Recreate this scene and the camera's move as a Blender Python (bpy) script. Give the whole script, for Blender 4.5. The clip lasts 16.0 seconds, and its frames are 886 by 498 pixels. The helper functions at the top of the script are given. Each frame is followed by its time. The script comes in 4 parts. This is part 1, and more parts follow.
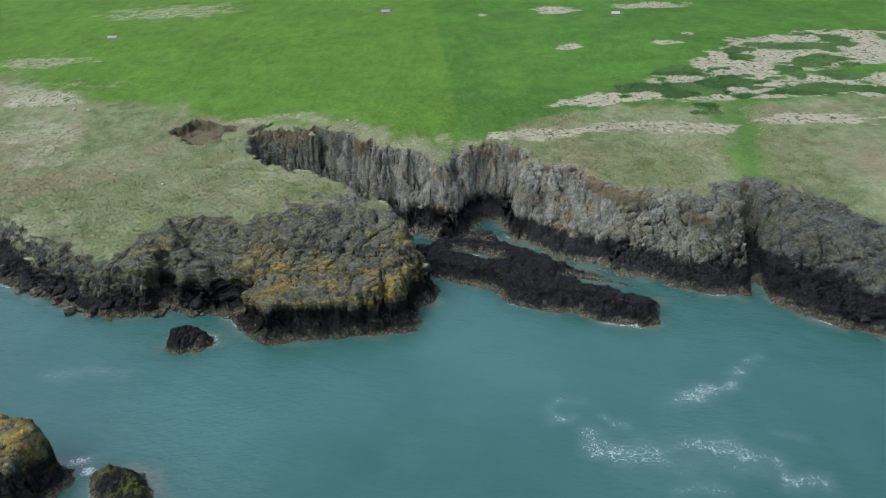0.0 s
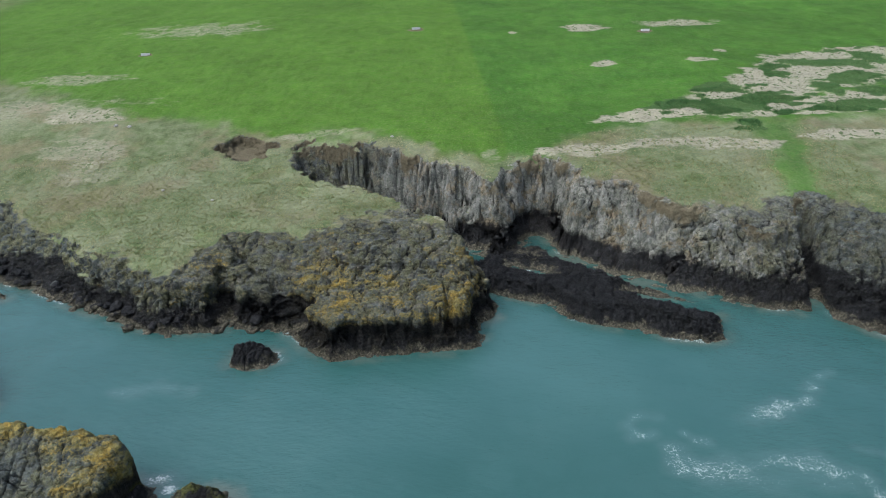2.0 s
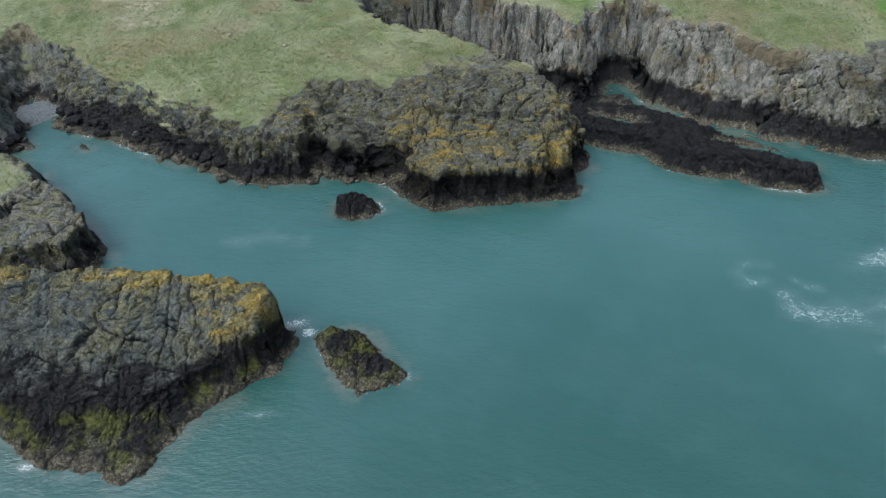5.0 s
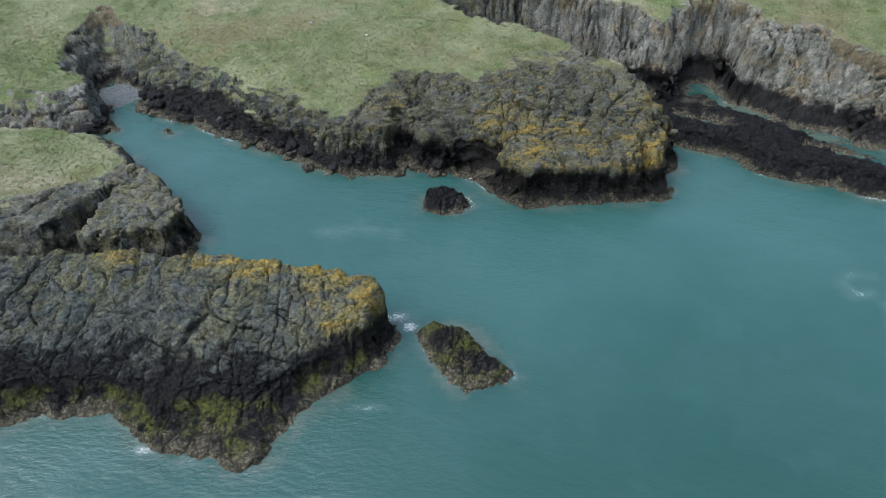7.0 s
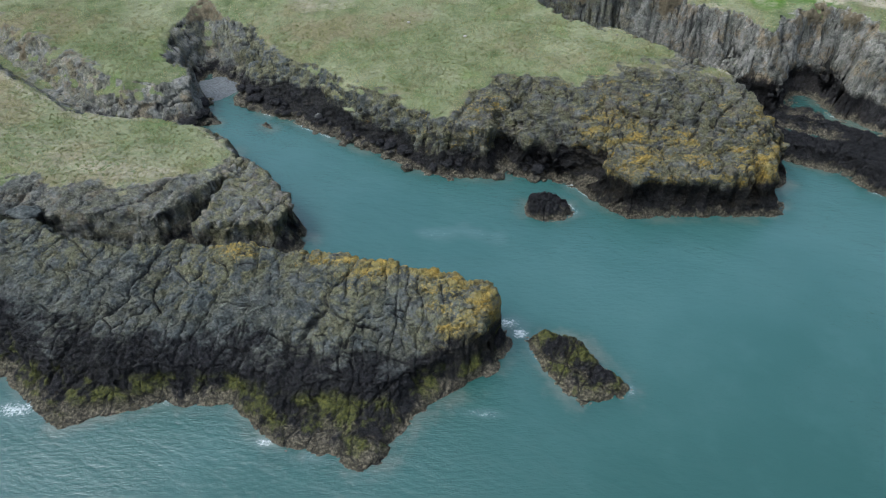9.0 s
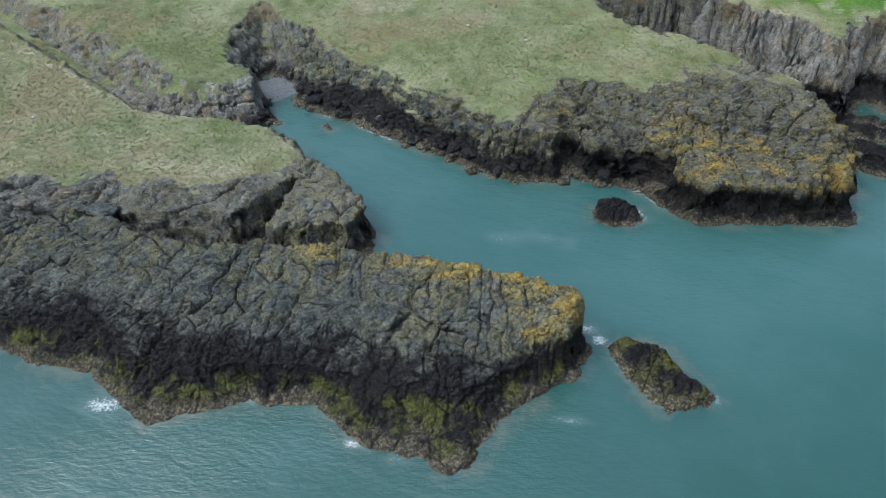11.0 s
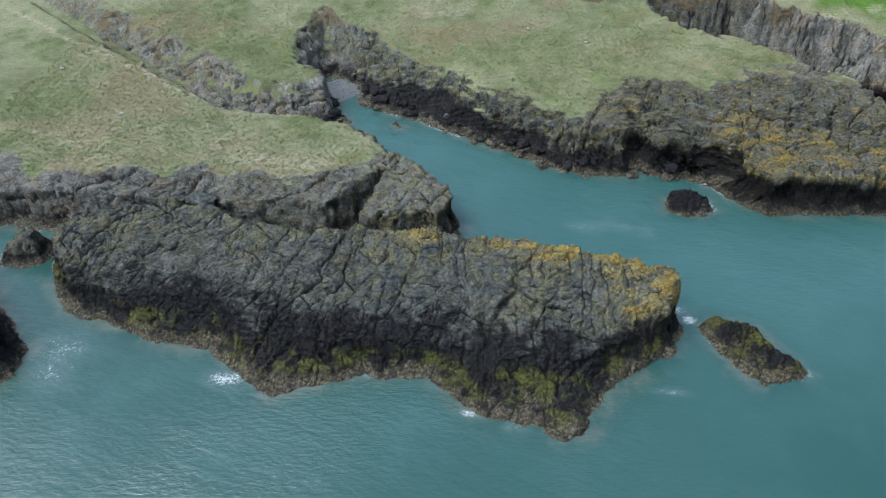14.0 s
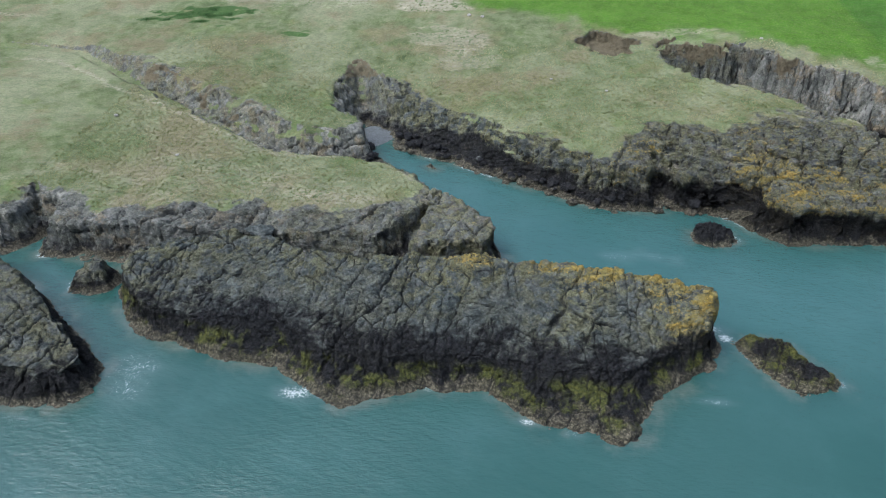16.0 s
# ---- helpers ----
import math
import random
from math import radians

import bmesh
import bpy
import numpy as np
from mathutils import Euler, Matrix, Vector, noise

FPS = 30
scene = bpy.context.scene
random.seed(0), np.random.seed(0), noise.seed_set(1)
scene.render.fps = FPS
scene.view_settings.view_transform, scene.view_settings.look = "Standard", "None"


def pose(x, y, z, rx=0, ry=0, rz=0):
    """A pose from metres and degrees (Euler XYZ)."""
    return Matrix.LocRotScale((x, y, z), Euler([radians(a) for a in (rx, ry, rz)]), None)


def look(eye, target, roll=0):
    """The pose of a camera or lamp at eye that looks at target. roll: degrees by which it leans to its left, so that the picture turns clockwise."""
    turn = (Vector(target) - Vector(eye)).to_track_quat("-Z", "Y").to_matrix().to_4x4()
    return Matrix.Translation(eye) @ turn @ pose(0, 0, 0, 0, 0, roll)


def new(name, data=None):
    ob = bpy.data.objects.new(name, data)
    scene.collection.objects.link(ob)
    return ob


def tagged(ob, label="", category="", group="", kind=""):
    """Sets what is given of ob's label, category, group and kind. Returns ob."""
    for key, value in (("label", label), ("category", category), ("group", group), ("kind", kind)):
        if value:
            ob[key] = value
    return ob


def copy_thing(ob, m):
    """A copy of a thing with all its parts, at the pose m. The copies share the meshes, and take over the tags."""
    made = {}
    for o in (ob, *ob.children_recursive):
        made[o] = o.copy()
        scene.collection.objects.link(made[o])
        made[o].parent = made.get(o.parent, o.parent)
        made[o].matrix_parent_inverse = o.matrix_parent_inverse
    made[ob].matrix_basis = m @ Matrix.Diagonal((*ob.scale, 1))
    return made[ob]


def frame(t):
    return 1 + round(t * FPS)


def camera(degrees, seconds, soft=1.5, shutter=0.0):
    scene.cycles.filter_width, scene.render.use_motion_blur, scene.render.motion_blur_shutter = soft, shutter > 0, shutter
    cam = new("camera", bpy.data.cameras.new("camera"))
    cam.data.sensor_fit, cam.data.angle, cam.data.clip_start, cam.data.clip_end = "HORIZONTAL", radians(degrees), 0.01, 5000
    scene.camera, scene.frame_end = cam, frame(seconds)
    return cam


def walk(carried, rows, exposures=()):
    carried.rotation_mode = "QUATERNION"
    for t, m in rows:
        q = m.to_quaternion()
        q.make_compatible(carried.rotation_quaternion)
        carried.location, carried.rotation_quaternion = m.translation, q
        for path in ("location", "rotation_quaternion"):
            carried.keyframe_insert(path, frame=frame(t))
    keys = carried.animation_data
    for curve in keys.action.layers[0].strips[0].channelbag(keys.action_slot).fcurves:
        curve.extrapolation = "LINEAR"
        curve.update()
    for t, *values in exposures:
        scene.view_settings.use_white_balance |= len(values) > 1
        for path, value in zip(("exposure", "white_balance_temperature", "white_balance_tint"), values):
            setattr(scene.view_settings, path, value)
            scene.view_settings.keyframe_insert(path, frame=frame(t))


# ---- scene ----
cam = camera(67.0, 16.0, soft=1.0)
METRES, EYE, TILT, LEAN, TURN = 80.3, 60.0, 0.0, 0.0, 0.0
PATH = [
    (0, (0.383, -0.566, 61.207), (0.368, 1.215, 60.299), -1.1),
    (0.5, (-2.282, -0.504, 61.14), (-2.297, 1.293, 60.263), -1.1),
    (1, (-4.932, -0.432, 61.109), (-4.947, 1.37, 60.241), -1.0),
    (1.5, (-7.576, -0.394, 61.116), (-7.592, 1.41, 60.251), -1.1),
    (2, (-10.252, -0.383, 61.076), (-10.261, 1.421, 60.212), -1.1),
    (2.5, (-12.981, -0.426, 60.997), (-12.989, 1.375, 60.128), -1.1),
    (2.8, (-14.593, -0.456, 60.951), (-14.603, 1.322, 60.034), -1.1),
    (3, (-15.663, -0.464, 60.929), (-15.673, 1.292, 59.972), -1.2),
    (3.5, (-18.342, -0.43, 60.9), (-18.354, 1.27, 59.847), -1.3),
    (4, (-21.038, -0.41, 60.932), (-21.052, 1.229, 59.786), -1.4),
    (4.2, (-22.121, -0.377, 60.951), (-22.136, 1.237, 59.769), -1.4),
    (6.3, (-33.367, 0.714, 61.414), (-33.398, 2.268, 60.155), -0.7),
    (6.5, (-34.438, 0.772, 61.429), (-34.486, 2.325, 60.169), -0.7),
    (7, (-37.089, 0.783, 61.482), (-37.168, 2.334, 60.222), -0.6),
    (7.5, (-39.661, 0.867, 61.548), (-39.768, 2.416, 60.287), -0.6),
    (8, (-42.135, 1.0, 61.628), (-42.278, 2.545, 60.367), -0.5),
    (8.5, (-44.385, 1.013, 61.732), (-44.557, 2.555, 60.47), -0.6),
    (9, (-46.528, 0.962, 61.838), (-46.726, 2.501, 60.576), -0.7),
    (9.5, (-48.605, 0.763, 61.929), (-48.828, 2.299, 60.669), -0.7),
    (12, (-58.827, -1.085, 61.976), (-59.071, 0.453, 60.721), -0.7),
    (12.5, (-60.947, -2.168, 61.966), (-61.189, -0.631, 60.709), -0.7),
    (13, (-62.954, -3.709, 61.952), (-63.194, -2.174, 60.693), -0.6),
    (13.5, (-64.844, -5.558, 61.934), (-65.084, -4.015, 60.685), -0.6),
    (14, (-66.641, -7.505, 61.856), (-66.884, -5.944, 60.63), -0.6),
    (14.5, (-68.357, -9.607, 61.81), (-68.603, -8.02, 60.617), -0.6),
    (15, (-70.077, -11.851, 61.819), (-70.323, -10.238, 60.662), -0.6),
    (15.5, (-71.773, -14.141, 61.84), (-72.021, -12.503, 60.719), -0.5),
    (16, (-73.413, -16.458, 61.886), (-73.652, -14.795, 60.801), -0.4),
]
walk(cam, [(t, look(eye, target, roll)) for t, eye, target, roll in PATH], exposures=[(0, 0.20, 5550, 6), (16, 0.40, 5450, 9)])

# ---- world, sun, exposure ----
SUN_ELEV, SUN_AZ = 60.0, 236.0
world = bpy.data.worlds.new("overcast_sky")
scene.world = world
world.use_nodes = True
wn = world.node_tree.nodes
sky = wn.new("ShaderNodeTexSky")
sky.sky_type = 'NISHITA'
sky.sun_disc = False
sky.sun_elevation, sky.sun_rotation = radians(SUN_ELEV), radians(SUN_AZ)
sky.dust_density = 10.0
greyer = wn.new("ShaderNodeHueSaturation")
greyer.inputs["Saturation"].default_value = 0.8
world.node_tree.links.new(sky.outputs[0], greyer.inputs["Color"])
world.node_tree.links.new(greyer.outputs[0], wn["Background"].inputs[0])
wn["Background"].inputs[1].default_value = 0.15
sky.air_density, sky.ozone_density = 1.3, 1.5
sun = new("sun", bpy.data.lights.new("sun", 'SUN'))
sun.data.energy, sun.data.angle, sun.data.color = 0.75, radians(36), (1.0, 0.97, 0.93)
az, el = radians(SUN_AZ), radians(SUN_ELEV)
sun.matrix_world = look((60 * math.sin(az) * math.cos(el), 60 * math.cos(az) * math.cos(el), 60 * math.sin(el)), (0, 0, 0))


# ---- noise in numpy ----
def hash01(ix, iy, iz, seed):
    h = (ix.astype(np.int64) * 374761393 + iy.astype(np.int64) * 668265263 + iz.astype(np.int64) * 2147483647 + seed * 1274126177) & 0xFFFFFFFF
    h = ((h ^ (h >> 13)) * 1274126177) & 0xFFFFFFFF
    h = ((h ^ (h >> 16)) * 2246822519) & 0xFFFFFFFF
    return ((h ^ (h >> 15)) & 0xFFFFFF) / float(0xFFFFFF)


def value_noise(x, y, z=None, seed=0):
    """Smooth noise from -1 to 1."""
    if z is None:
        z = np.zeros_like(x)
    fx, fy, fz = np.floor(x), np.floor(y), np.floor(z)
    u, v, w = x - fx, y - fy, z - fz
    u, v, w = (a * a * a * (a * (a * 6 - 15) + 10) for a in (u, v, w))
    out = 0
    for i in (0, 1):
        for j in (0, 1):
            for k in (0, 1):
                out = out + hash01(fx + i, fy + j, fz + k, seed) * (u if i else 1 - u) * (v if j else 1 - v) * (w if k else 1 - w)
    return out * 2 - 1


def fbm(x, y, z=None, octaves=4, seed=0):
    out, amp, total = 0, 1.0, 0.0
    for o in range(octaves):
        s = 2.03 ** o
        out = out + amp * value_noise(x * s + 17.3 * o, y * s - 9.1 * o, None if z is None else z * s + 3.7 * o, seed + o)
        total += amp
        amp *= 0.5
    return out / total * 1.5


def cells(x, y, z, seed=0):
    """Distance to the nearest cell, gap to the second nearest, and the cell's own number."""
    fx, fy, fz = np.floor(x), np.floor(y), np.floor(z)
    f1, f2, own = np.full(x.shape, 9.0), np.full(x.shape, 9.0), np.zeros(x.shape)
    for i in (-1, 0, 1):
        for j in (-1, 0, 1):
            for k in (-1, 0, 1):
                cx, cy, cz = fx + i, fy + j, fz + k
                d = np.sqrt((cx + hash01(cx, cy, cz, seed) - x) ** 2 + (cy + hash01(cx, cy, cz, seed + 1) - y) ** 2 + (cz + hash01(cx, cy, cz, seed + 2) - z) ** 2)
                near = d < f1
                f2 = np.where(near, f1, np.minimum(f2, d))
                own = np.where(near, hash01(cx, cy, cz, seed + 3), own)
                f1 = np.where(near, d, f1)
    return f1, f2 - f1, own


def smooth(a, b, x):
    t = np.clip((x - a) / (b - a), 0, 1)
    return t * t * (3 - 2 * t)


# ---- plan arithmetic ----
def outline_distance(x, y, pts):
    """Signed distance to a closed outline, positive inside."""
    best, inside = np.full(x.shape, 1e18), np.zeros(x.shape, bool)
    for (ax, ay), (bx, by) in zip(pts, pts[1:] + pts[:1]):
        dx, dy = bx - ax, by - ay
        t = np.clip(((x - ax) * dx + (y - ay) * dy) / (dx * dx + dy * dy + 1e-9), 0, 1)
        best = np.minimum(best, (x - ax - t * dx) ** 2 + (y - ay - t * dy) ** 2)
        if ay != by:
            inside ^= ((ay > y) != (by > y)) & (x < (y - ay) / (by - ay) * dx + ax)
    return np.where(inside, 1, -1) * np.sqrt(best)


def line_distance(x, y, pts):
    """Distance to an open line of (x, y, value) and the value beside it."""
    best, value = np.full(x.shape, 1e18), np.zeros(x.shape)
    for (ax, ay, av), (bx, by, bv) in zip(pts, pts[1:]):
        dx, dy = bx - ax, by - ay
        t = np.clip(((x - ax) * dx + (y - ay) * dy) / (dx * dx + dy * dy), 0, 1)
        d = (x - ax - t * dx) ** 2 + (y - ay - t * dy) ** 2
        value = np.where(d < best, av + t * (bv - av), value)
        best = np.minimum(best, d)
    return np.sqrt(best), value


def spot_surface(x, y, spots):
    """A smooth sheet through spot heights (x, y, z)."""
    p = np.array(spots, float)
    n = len(p)
    r = np.hypot(p[:, None, 0] - p[None, :, 0], p[:, None, 1] - p[None, :, 1])
    a = np.zeros((n + 3, n + 3))
    a[:n, :n] = r + np.eye(n) * 0.0
    a[:n, n], a[:n, n + 1:] = 1, p[:, :2] / 100
    a[n:, :n] = a[:n, n:].T
    w = np.linalg.solve(a, np.concatenate([p[:, 2], np.zeros(3)]))
    out = w[n] + w[n + 1] * x / 100 + w[n + 2] * y / 100
    for i in range(n):
        out = out + w[i] * np.sqrt((x - p[i, 0]) ** 2 + (y - p[i, 1]) ** 2 + 4.0)
    return out


def near_mean(x, y, spots):
    """Mean of the values of (x, y, value), weighted by nearness."""
    total, weight = 0, 0
    for px, py, v in spots:
        w = 1 / ((x - px) ** 2 + (y - py) ** 2 + 4) ** 1.5
        total, weight = total + w * v, weight + w
    return total / weight


# ---- materials ----
class Graph:
    def __init__(self, name):
        self.mat = bpy.data.materials.new(name)
        self.mat.use_nodes = True
        self.nodes, self.links = self.mat.node_tree.nodes, self.mat.node_tree.links
        self.bsdf = self.nodes["Principled BSDF"]
        self.pos = self.nodes.new("ShaderNodeNewGeometry").outputs["Position"]

    def put(self, socket, value):
        if isinstance(value, bpy.types.NodeSocket):
            self.links.new(value, socket)
        elif isinstance(value, tuple):
            socket.default_value = (*value, 1.0) if len(value) == 3 and len(socket.default_value) == 4 else value
        else:
            socket.default_value = value

    def math(self, op, a, b=0.0, c=0.0, clamp=False):
        n = self.nodes.new("ShaderNodeMath")
        n.operation, n.use_clamp = op, clamp
        for s, v in zip(n.inputs, (a, b, c)):
            self.put(s, v)
        return n.outputs[0]

    def step(self, a, b, x):
        n = self.nodes.new("ShaderNodeMapRange")
        n.interpolation_type = 'SMOOTHSTEP'
        for s, v in zip(n.inputs, (x, a, b, 0.0, 1.0)):
            self.put(s, v)
        return n.outputs[0]

    def mix(self, f, a, b):
        n = self.nodes.new("ShaderNodeMix")
        n.data_type = 'RGBA'
        self.put(n.inputs[0], f)
        self.put(n.inputs[6], a)
        self.put(n.inputs[7], b)
        return n.outputs[2]

    def scaled(self, sx, sy, sz, rz=0.0, ry=0.0):
        turned = self.nodes.new("ShaderNodeMapping")
        self.put(turned.inputs[0], self.pos)
        turned.inputs[2].default_value = (0, radians(ry), radians(rz))
        n = self.nodes.new("ShaderNodeMapping")
        self.put(n.inputs[0], turned.outputs[0])
        n.inputs[3].default_value = (sx, sy, sz)
        return n.outputs[0]

    def times(self, color, low, high, f):
        """A colour made darker or lighter by grain."""
        r = self.nodes.new("ShaderNodeMapRange")
        for sock, v in zip(r.inputs, (f, 0.3, 0.7, low, high)):
            self.put(sock, v)
        n = self.nodes.new("ShaderNodeVectorMath")
        n.operation = 'MULTIPLY'
        self.put(n.inputs[0], color)
        self.put(n.inputs[1], r.outputs[0])
        return n.outputs[0]

    def bent(self, vector, scale, by):
        """A vector shaken by noise."""
        n = self.nodes.new("ShaderNodeTexNoise")
        self.put(n.inputs["Vector"], self.pos)
        n.inputs["Scale"].default_value, n.inputs["Detail"].default_value = scale, 3.0
        m = self.nodes.new("ShaderNodeVectorMath")
        m.operation = 'MULTIPLY_ADD'
        self.put(m.inputs[0], n.outputs["Color"])
        m.inputs[1].default_value = (by, by, by)
        self.put(m.inputs[2], vector)
        return m.outputs[0]

    def noise(self, scale, detail=4.0, rough=0.55, vector=None, warp=0.0):
        n = self.nodes.new("ShaderNodeTexNoise")
        self.put(n.inputs["Vector"], vector or self.pos)
        n.inputs["Scale"].default_value, n.inputs["Detail"].default_value = scale, detail
        n.inputs["Roughness"].default_value, n.inputs["Distortion"].default_value = rough, warp
        return n.outputs[0]

    def cracks(self, scale, vector=None):
        n = self.nodes.new("ShaderNodeTexVoronoi")
        n.feature = 'DISTANCE_TO_EDGE'
        self.put(n.inputs["Vector"], vector or self.pos)
        n.inputs["Scale"].default_value = scale
        return n.outputs["Distance"]

    def attr(self, name):
        n = self.nodes.new("ShaderNodeAttribute")
        n.attribute_name = name
        return n.outputs["Fac"]

    def z(self, of=None):
        n = self.nodes.new("ShaderNodeSeparateXYZ")
        self.put(n.inputs[0], of or self.pos)
        return n.outputs[2]

    def bump(self, height, distance, strength=1.0, normal=None):
        n = self.nodes.new("ShaderNodeBump")
        n.inputs["Strength"].default_value, n.inputs["Distance"].default_value = strength, distance
        self.put(n.inputs["Height"], height)
        if normal:
            self.put(n.inputs["Normal"], normal)
        return n.outputs[0]

    def finish(self, color, rough=0.9, normal=None, spec=0.3):
        self.put(self.bsdf.inputs["Base Color"], color)
        self.put(self.bsdf.inputs["Roughness"], rough)
        self.bsdf.inputs["Specular IOR Level"].default_value = spec
        if normal:
            self.put(self.bsdf.inputs["Normal"], normal)
        return self.mat


def rock_colour(g):
    """Sea-cliff rock: tan barnacle band, black tidal zone with undercut shade painted in, grey jointed rock above,
    ochre and yellow lichen on top.
    """
    height = g.z()
    wander = g.noise(0.2, 4)
    fine = g.noise(2.6, 6, 0.65)
    mid = g.noise(0.7, 5, 0.6)
    streak = g.noise(1.0, 6, 0.68, g.bent(g.scaled(0.5, 0.5, 0.16), 0.3, 0.6))
    tone, dark_to = g.attr("tone"), g.attr("tide_shade")
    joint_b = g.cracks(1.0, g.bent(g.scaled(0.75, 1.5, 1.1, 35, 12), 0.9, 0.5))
    grey = g.mix(g.step(0.34, 0.68, mid), (0.050, 0.060, 0.059), (0.118, 0.134, 0.128))
    grey = g.mix(g.math('MULTIPLY', g.step(0.5, 0.75, fine), 0.6), grey, (0.20, 0.205, 0.19))
    pale = g.mix(g.step(0.32, 0.68, streak), (0.10, 0.105, 0.09), (0.34, 0.335, 0.30))
    pale = g.mix(g.math('MULTIPLY', g.step(0.5, 0.7, fine), 0.5), pale, (0.38, 0.375, 0.35))
    col = g.mix(g.math('ADD', tone, g.math('SUBTRACT', g.math('MULTIPLY', wander, 0.7), 0.35), clamp=True), grey, pale)
    col = g.mix(g.math('MULTIPLY', g.step(0.5, 0.62, g.noise(0.28, 7, 0.7)), g.math('MULTIPLY', tone, 1.0), clamp=True), col, g.mix(fine, (0.13, 0.105, 0.065), (0.30, 0.24, 0.15)))
    col = g.mix(g.math('MULTIPLY', g.step(0.67, 0.75, g.noise(0.9, 9, 0.72, None, 0.8)), 0.4), col, (0.5, 0.49, 0.46))
    col = g.times(col, 0.62, 1.25, g.noise(0.33, 6, 0.7, g.scaled(1.0, 1.0, 0.45)))
    # lichen above the splash
    lich = g.attr("lichen")
    spots = g.step(0.0, 0.13, g.math('SUBTRACT', g.math('ADD', g.math('MULTIPLY', g.noise(0.5, 5, 0.65, g.scaled(0.5, 1.1, 1.3, -10)), 0.6), g.math('MULTIPLY', g.noise(2.6, 6, 0.7), 0.4)), g.math('SUBTRACT', 0.76, g.math('MULTIPLY', lich, 0.26))))
    yellow = g.mix(g.step(0.4, 0.68, g.noise(0.5, 5)), (0.29, 0.245, 0.08), (0.42, 0.285, 0.05))
    moss = g.mix(fine, (0.14, 0.14, 0.06), (0.27, 0.255, 0.13))
    col = g.mix(g.math('MULTIPLY', g.step(0.0, 0.8, lich), g.math('MULTIPLY', g.step(0.42, 0.58, g.noise(0.5, 8, 0.72)), 0.62)), col, moss)
    col = g.mix(g.math('MULTIPLY', spots, 0.82), col, yellow)
    col = g.times(col, 0.5, 1.45, g.noise(2.4, 9, 0.8))
    # black tidal zone with weed and painted undercut shade, then barnacles at the water
    level = g.math('ADD', g.math('SUBTRACT', height, dark_to), g.math('ADD', g.math('MULTIPLY', g.math('SUBTRACT', wander, 0.5), 3.5), g.math('ADD', g.math('MULTIPLY', g.math('SUBTRACT', mid, 0.5), 3.0), g.math('MULTIPLY', g.math('SUBTRACT', streak, 0.5), 4.5))))
    wet = g.math('SUBTRACT', 1.0, g.step(-0.8, 1.0, level))
    black = g.mix(g.step(0.4, 0.75, fine), (0.008, 0.008, 0.009), (0.036, 0.035, 0.039))
    weed = g.mix(g.step(0.3, 0.7, fine), (0.035, 0.042, 0.014), (0.125, 0.13, 0.03))
    black = g.mix(g.math('MULTIPLY', g.step(0.0, 0.12, g.math('SUBTRACT', g.noise(0.3, 6, 0.65), g.math('SUBTRACT', 0.85, g.math('MULTIPLY', g.attr("weed"), 0.38)))), g.step(3.4, 2.2, height)), black, weed)
    col = g.mix(g.math('MULTIPLY', wet, 0.95), col, black)
    barn = g.math('SUBTRACT', 1.0, g.step(0.5, 1.3, g.math('ADD', height, g.math('ADD', g.math('MULTIPLY', g.math('SUBTRACT', mid, 0.5), 3.2), g.math('MULTIPLY', g.math('SUBTRACT', wander, 0.5), 2.0)))))
    shell = g.mix(g.step(0.42, 0.68, g.noise(2.6, 7, 0.8)), (0.05, 0.046, 0.034), (0.26, 0.235, 0.165))
    col = g.mix(g.math('MULTIPLY', barn, 0.9), col, shell)
    # black growth in the joints, with their shade painted into the same dark
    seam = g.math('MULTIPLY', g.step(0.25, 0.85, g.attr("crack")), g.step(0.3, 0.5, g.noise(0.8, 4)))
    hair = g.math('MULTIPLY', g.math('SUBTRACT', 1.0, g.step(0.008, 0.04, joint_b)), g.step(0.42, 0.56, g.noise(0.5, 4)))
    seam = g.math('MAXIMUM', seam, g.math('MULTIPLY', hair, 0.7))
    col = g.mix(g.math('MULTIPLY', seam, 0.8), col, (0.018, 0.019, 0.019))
    return col, wet, fine, mid, joint_b


def rock_relief(g, fine, mid, joint_b):
    bed = g.noise(1.0, 6, 0.62, g.bent(g.scaled(0.16, 0.75, 1.9, -8, 4), 0.3, 0.5))
    flute = g.noise(1.0, 5, 0.65, g.bent(g.scaled(0.7, 0.7, 0.2), 0.4, 0.5))
    n = g.bump(g.math('MINIMUM', joint_b, 0.04), 1.2, 0.6)
    n = g.bump(g.math('MULTIPLY', bed, g.attr("bedded")), 3.6, 1.0, n)
    n = g.bump(g.math('MULTIPLY', flute, g.attr("tone")), 0.9, 0.5, n)
    n = g.bump(mid, 0.6, 0.6, n)
    return g.bump(fine, 0.4, 0.8, n)


def make_rock():
    g = Graph("sea_cliff_rock")
    col, wet, fine, mid, jb = rock_colour(g)
    rough = g.math('SUBTRACT', 0.92, g.math('MULTIPLY', wet, 0.3))
    return g.finish(col, rough, rock_relief(g, fine, mid, jb), 0.12)


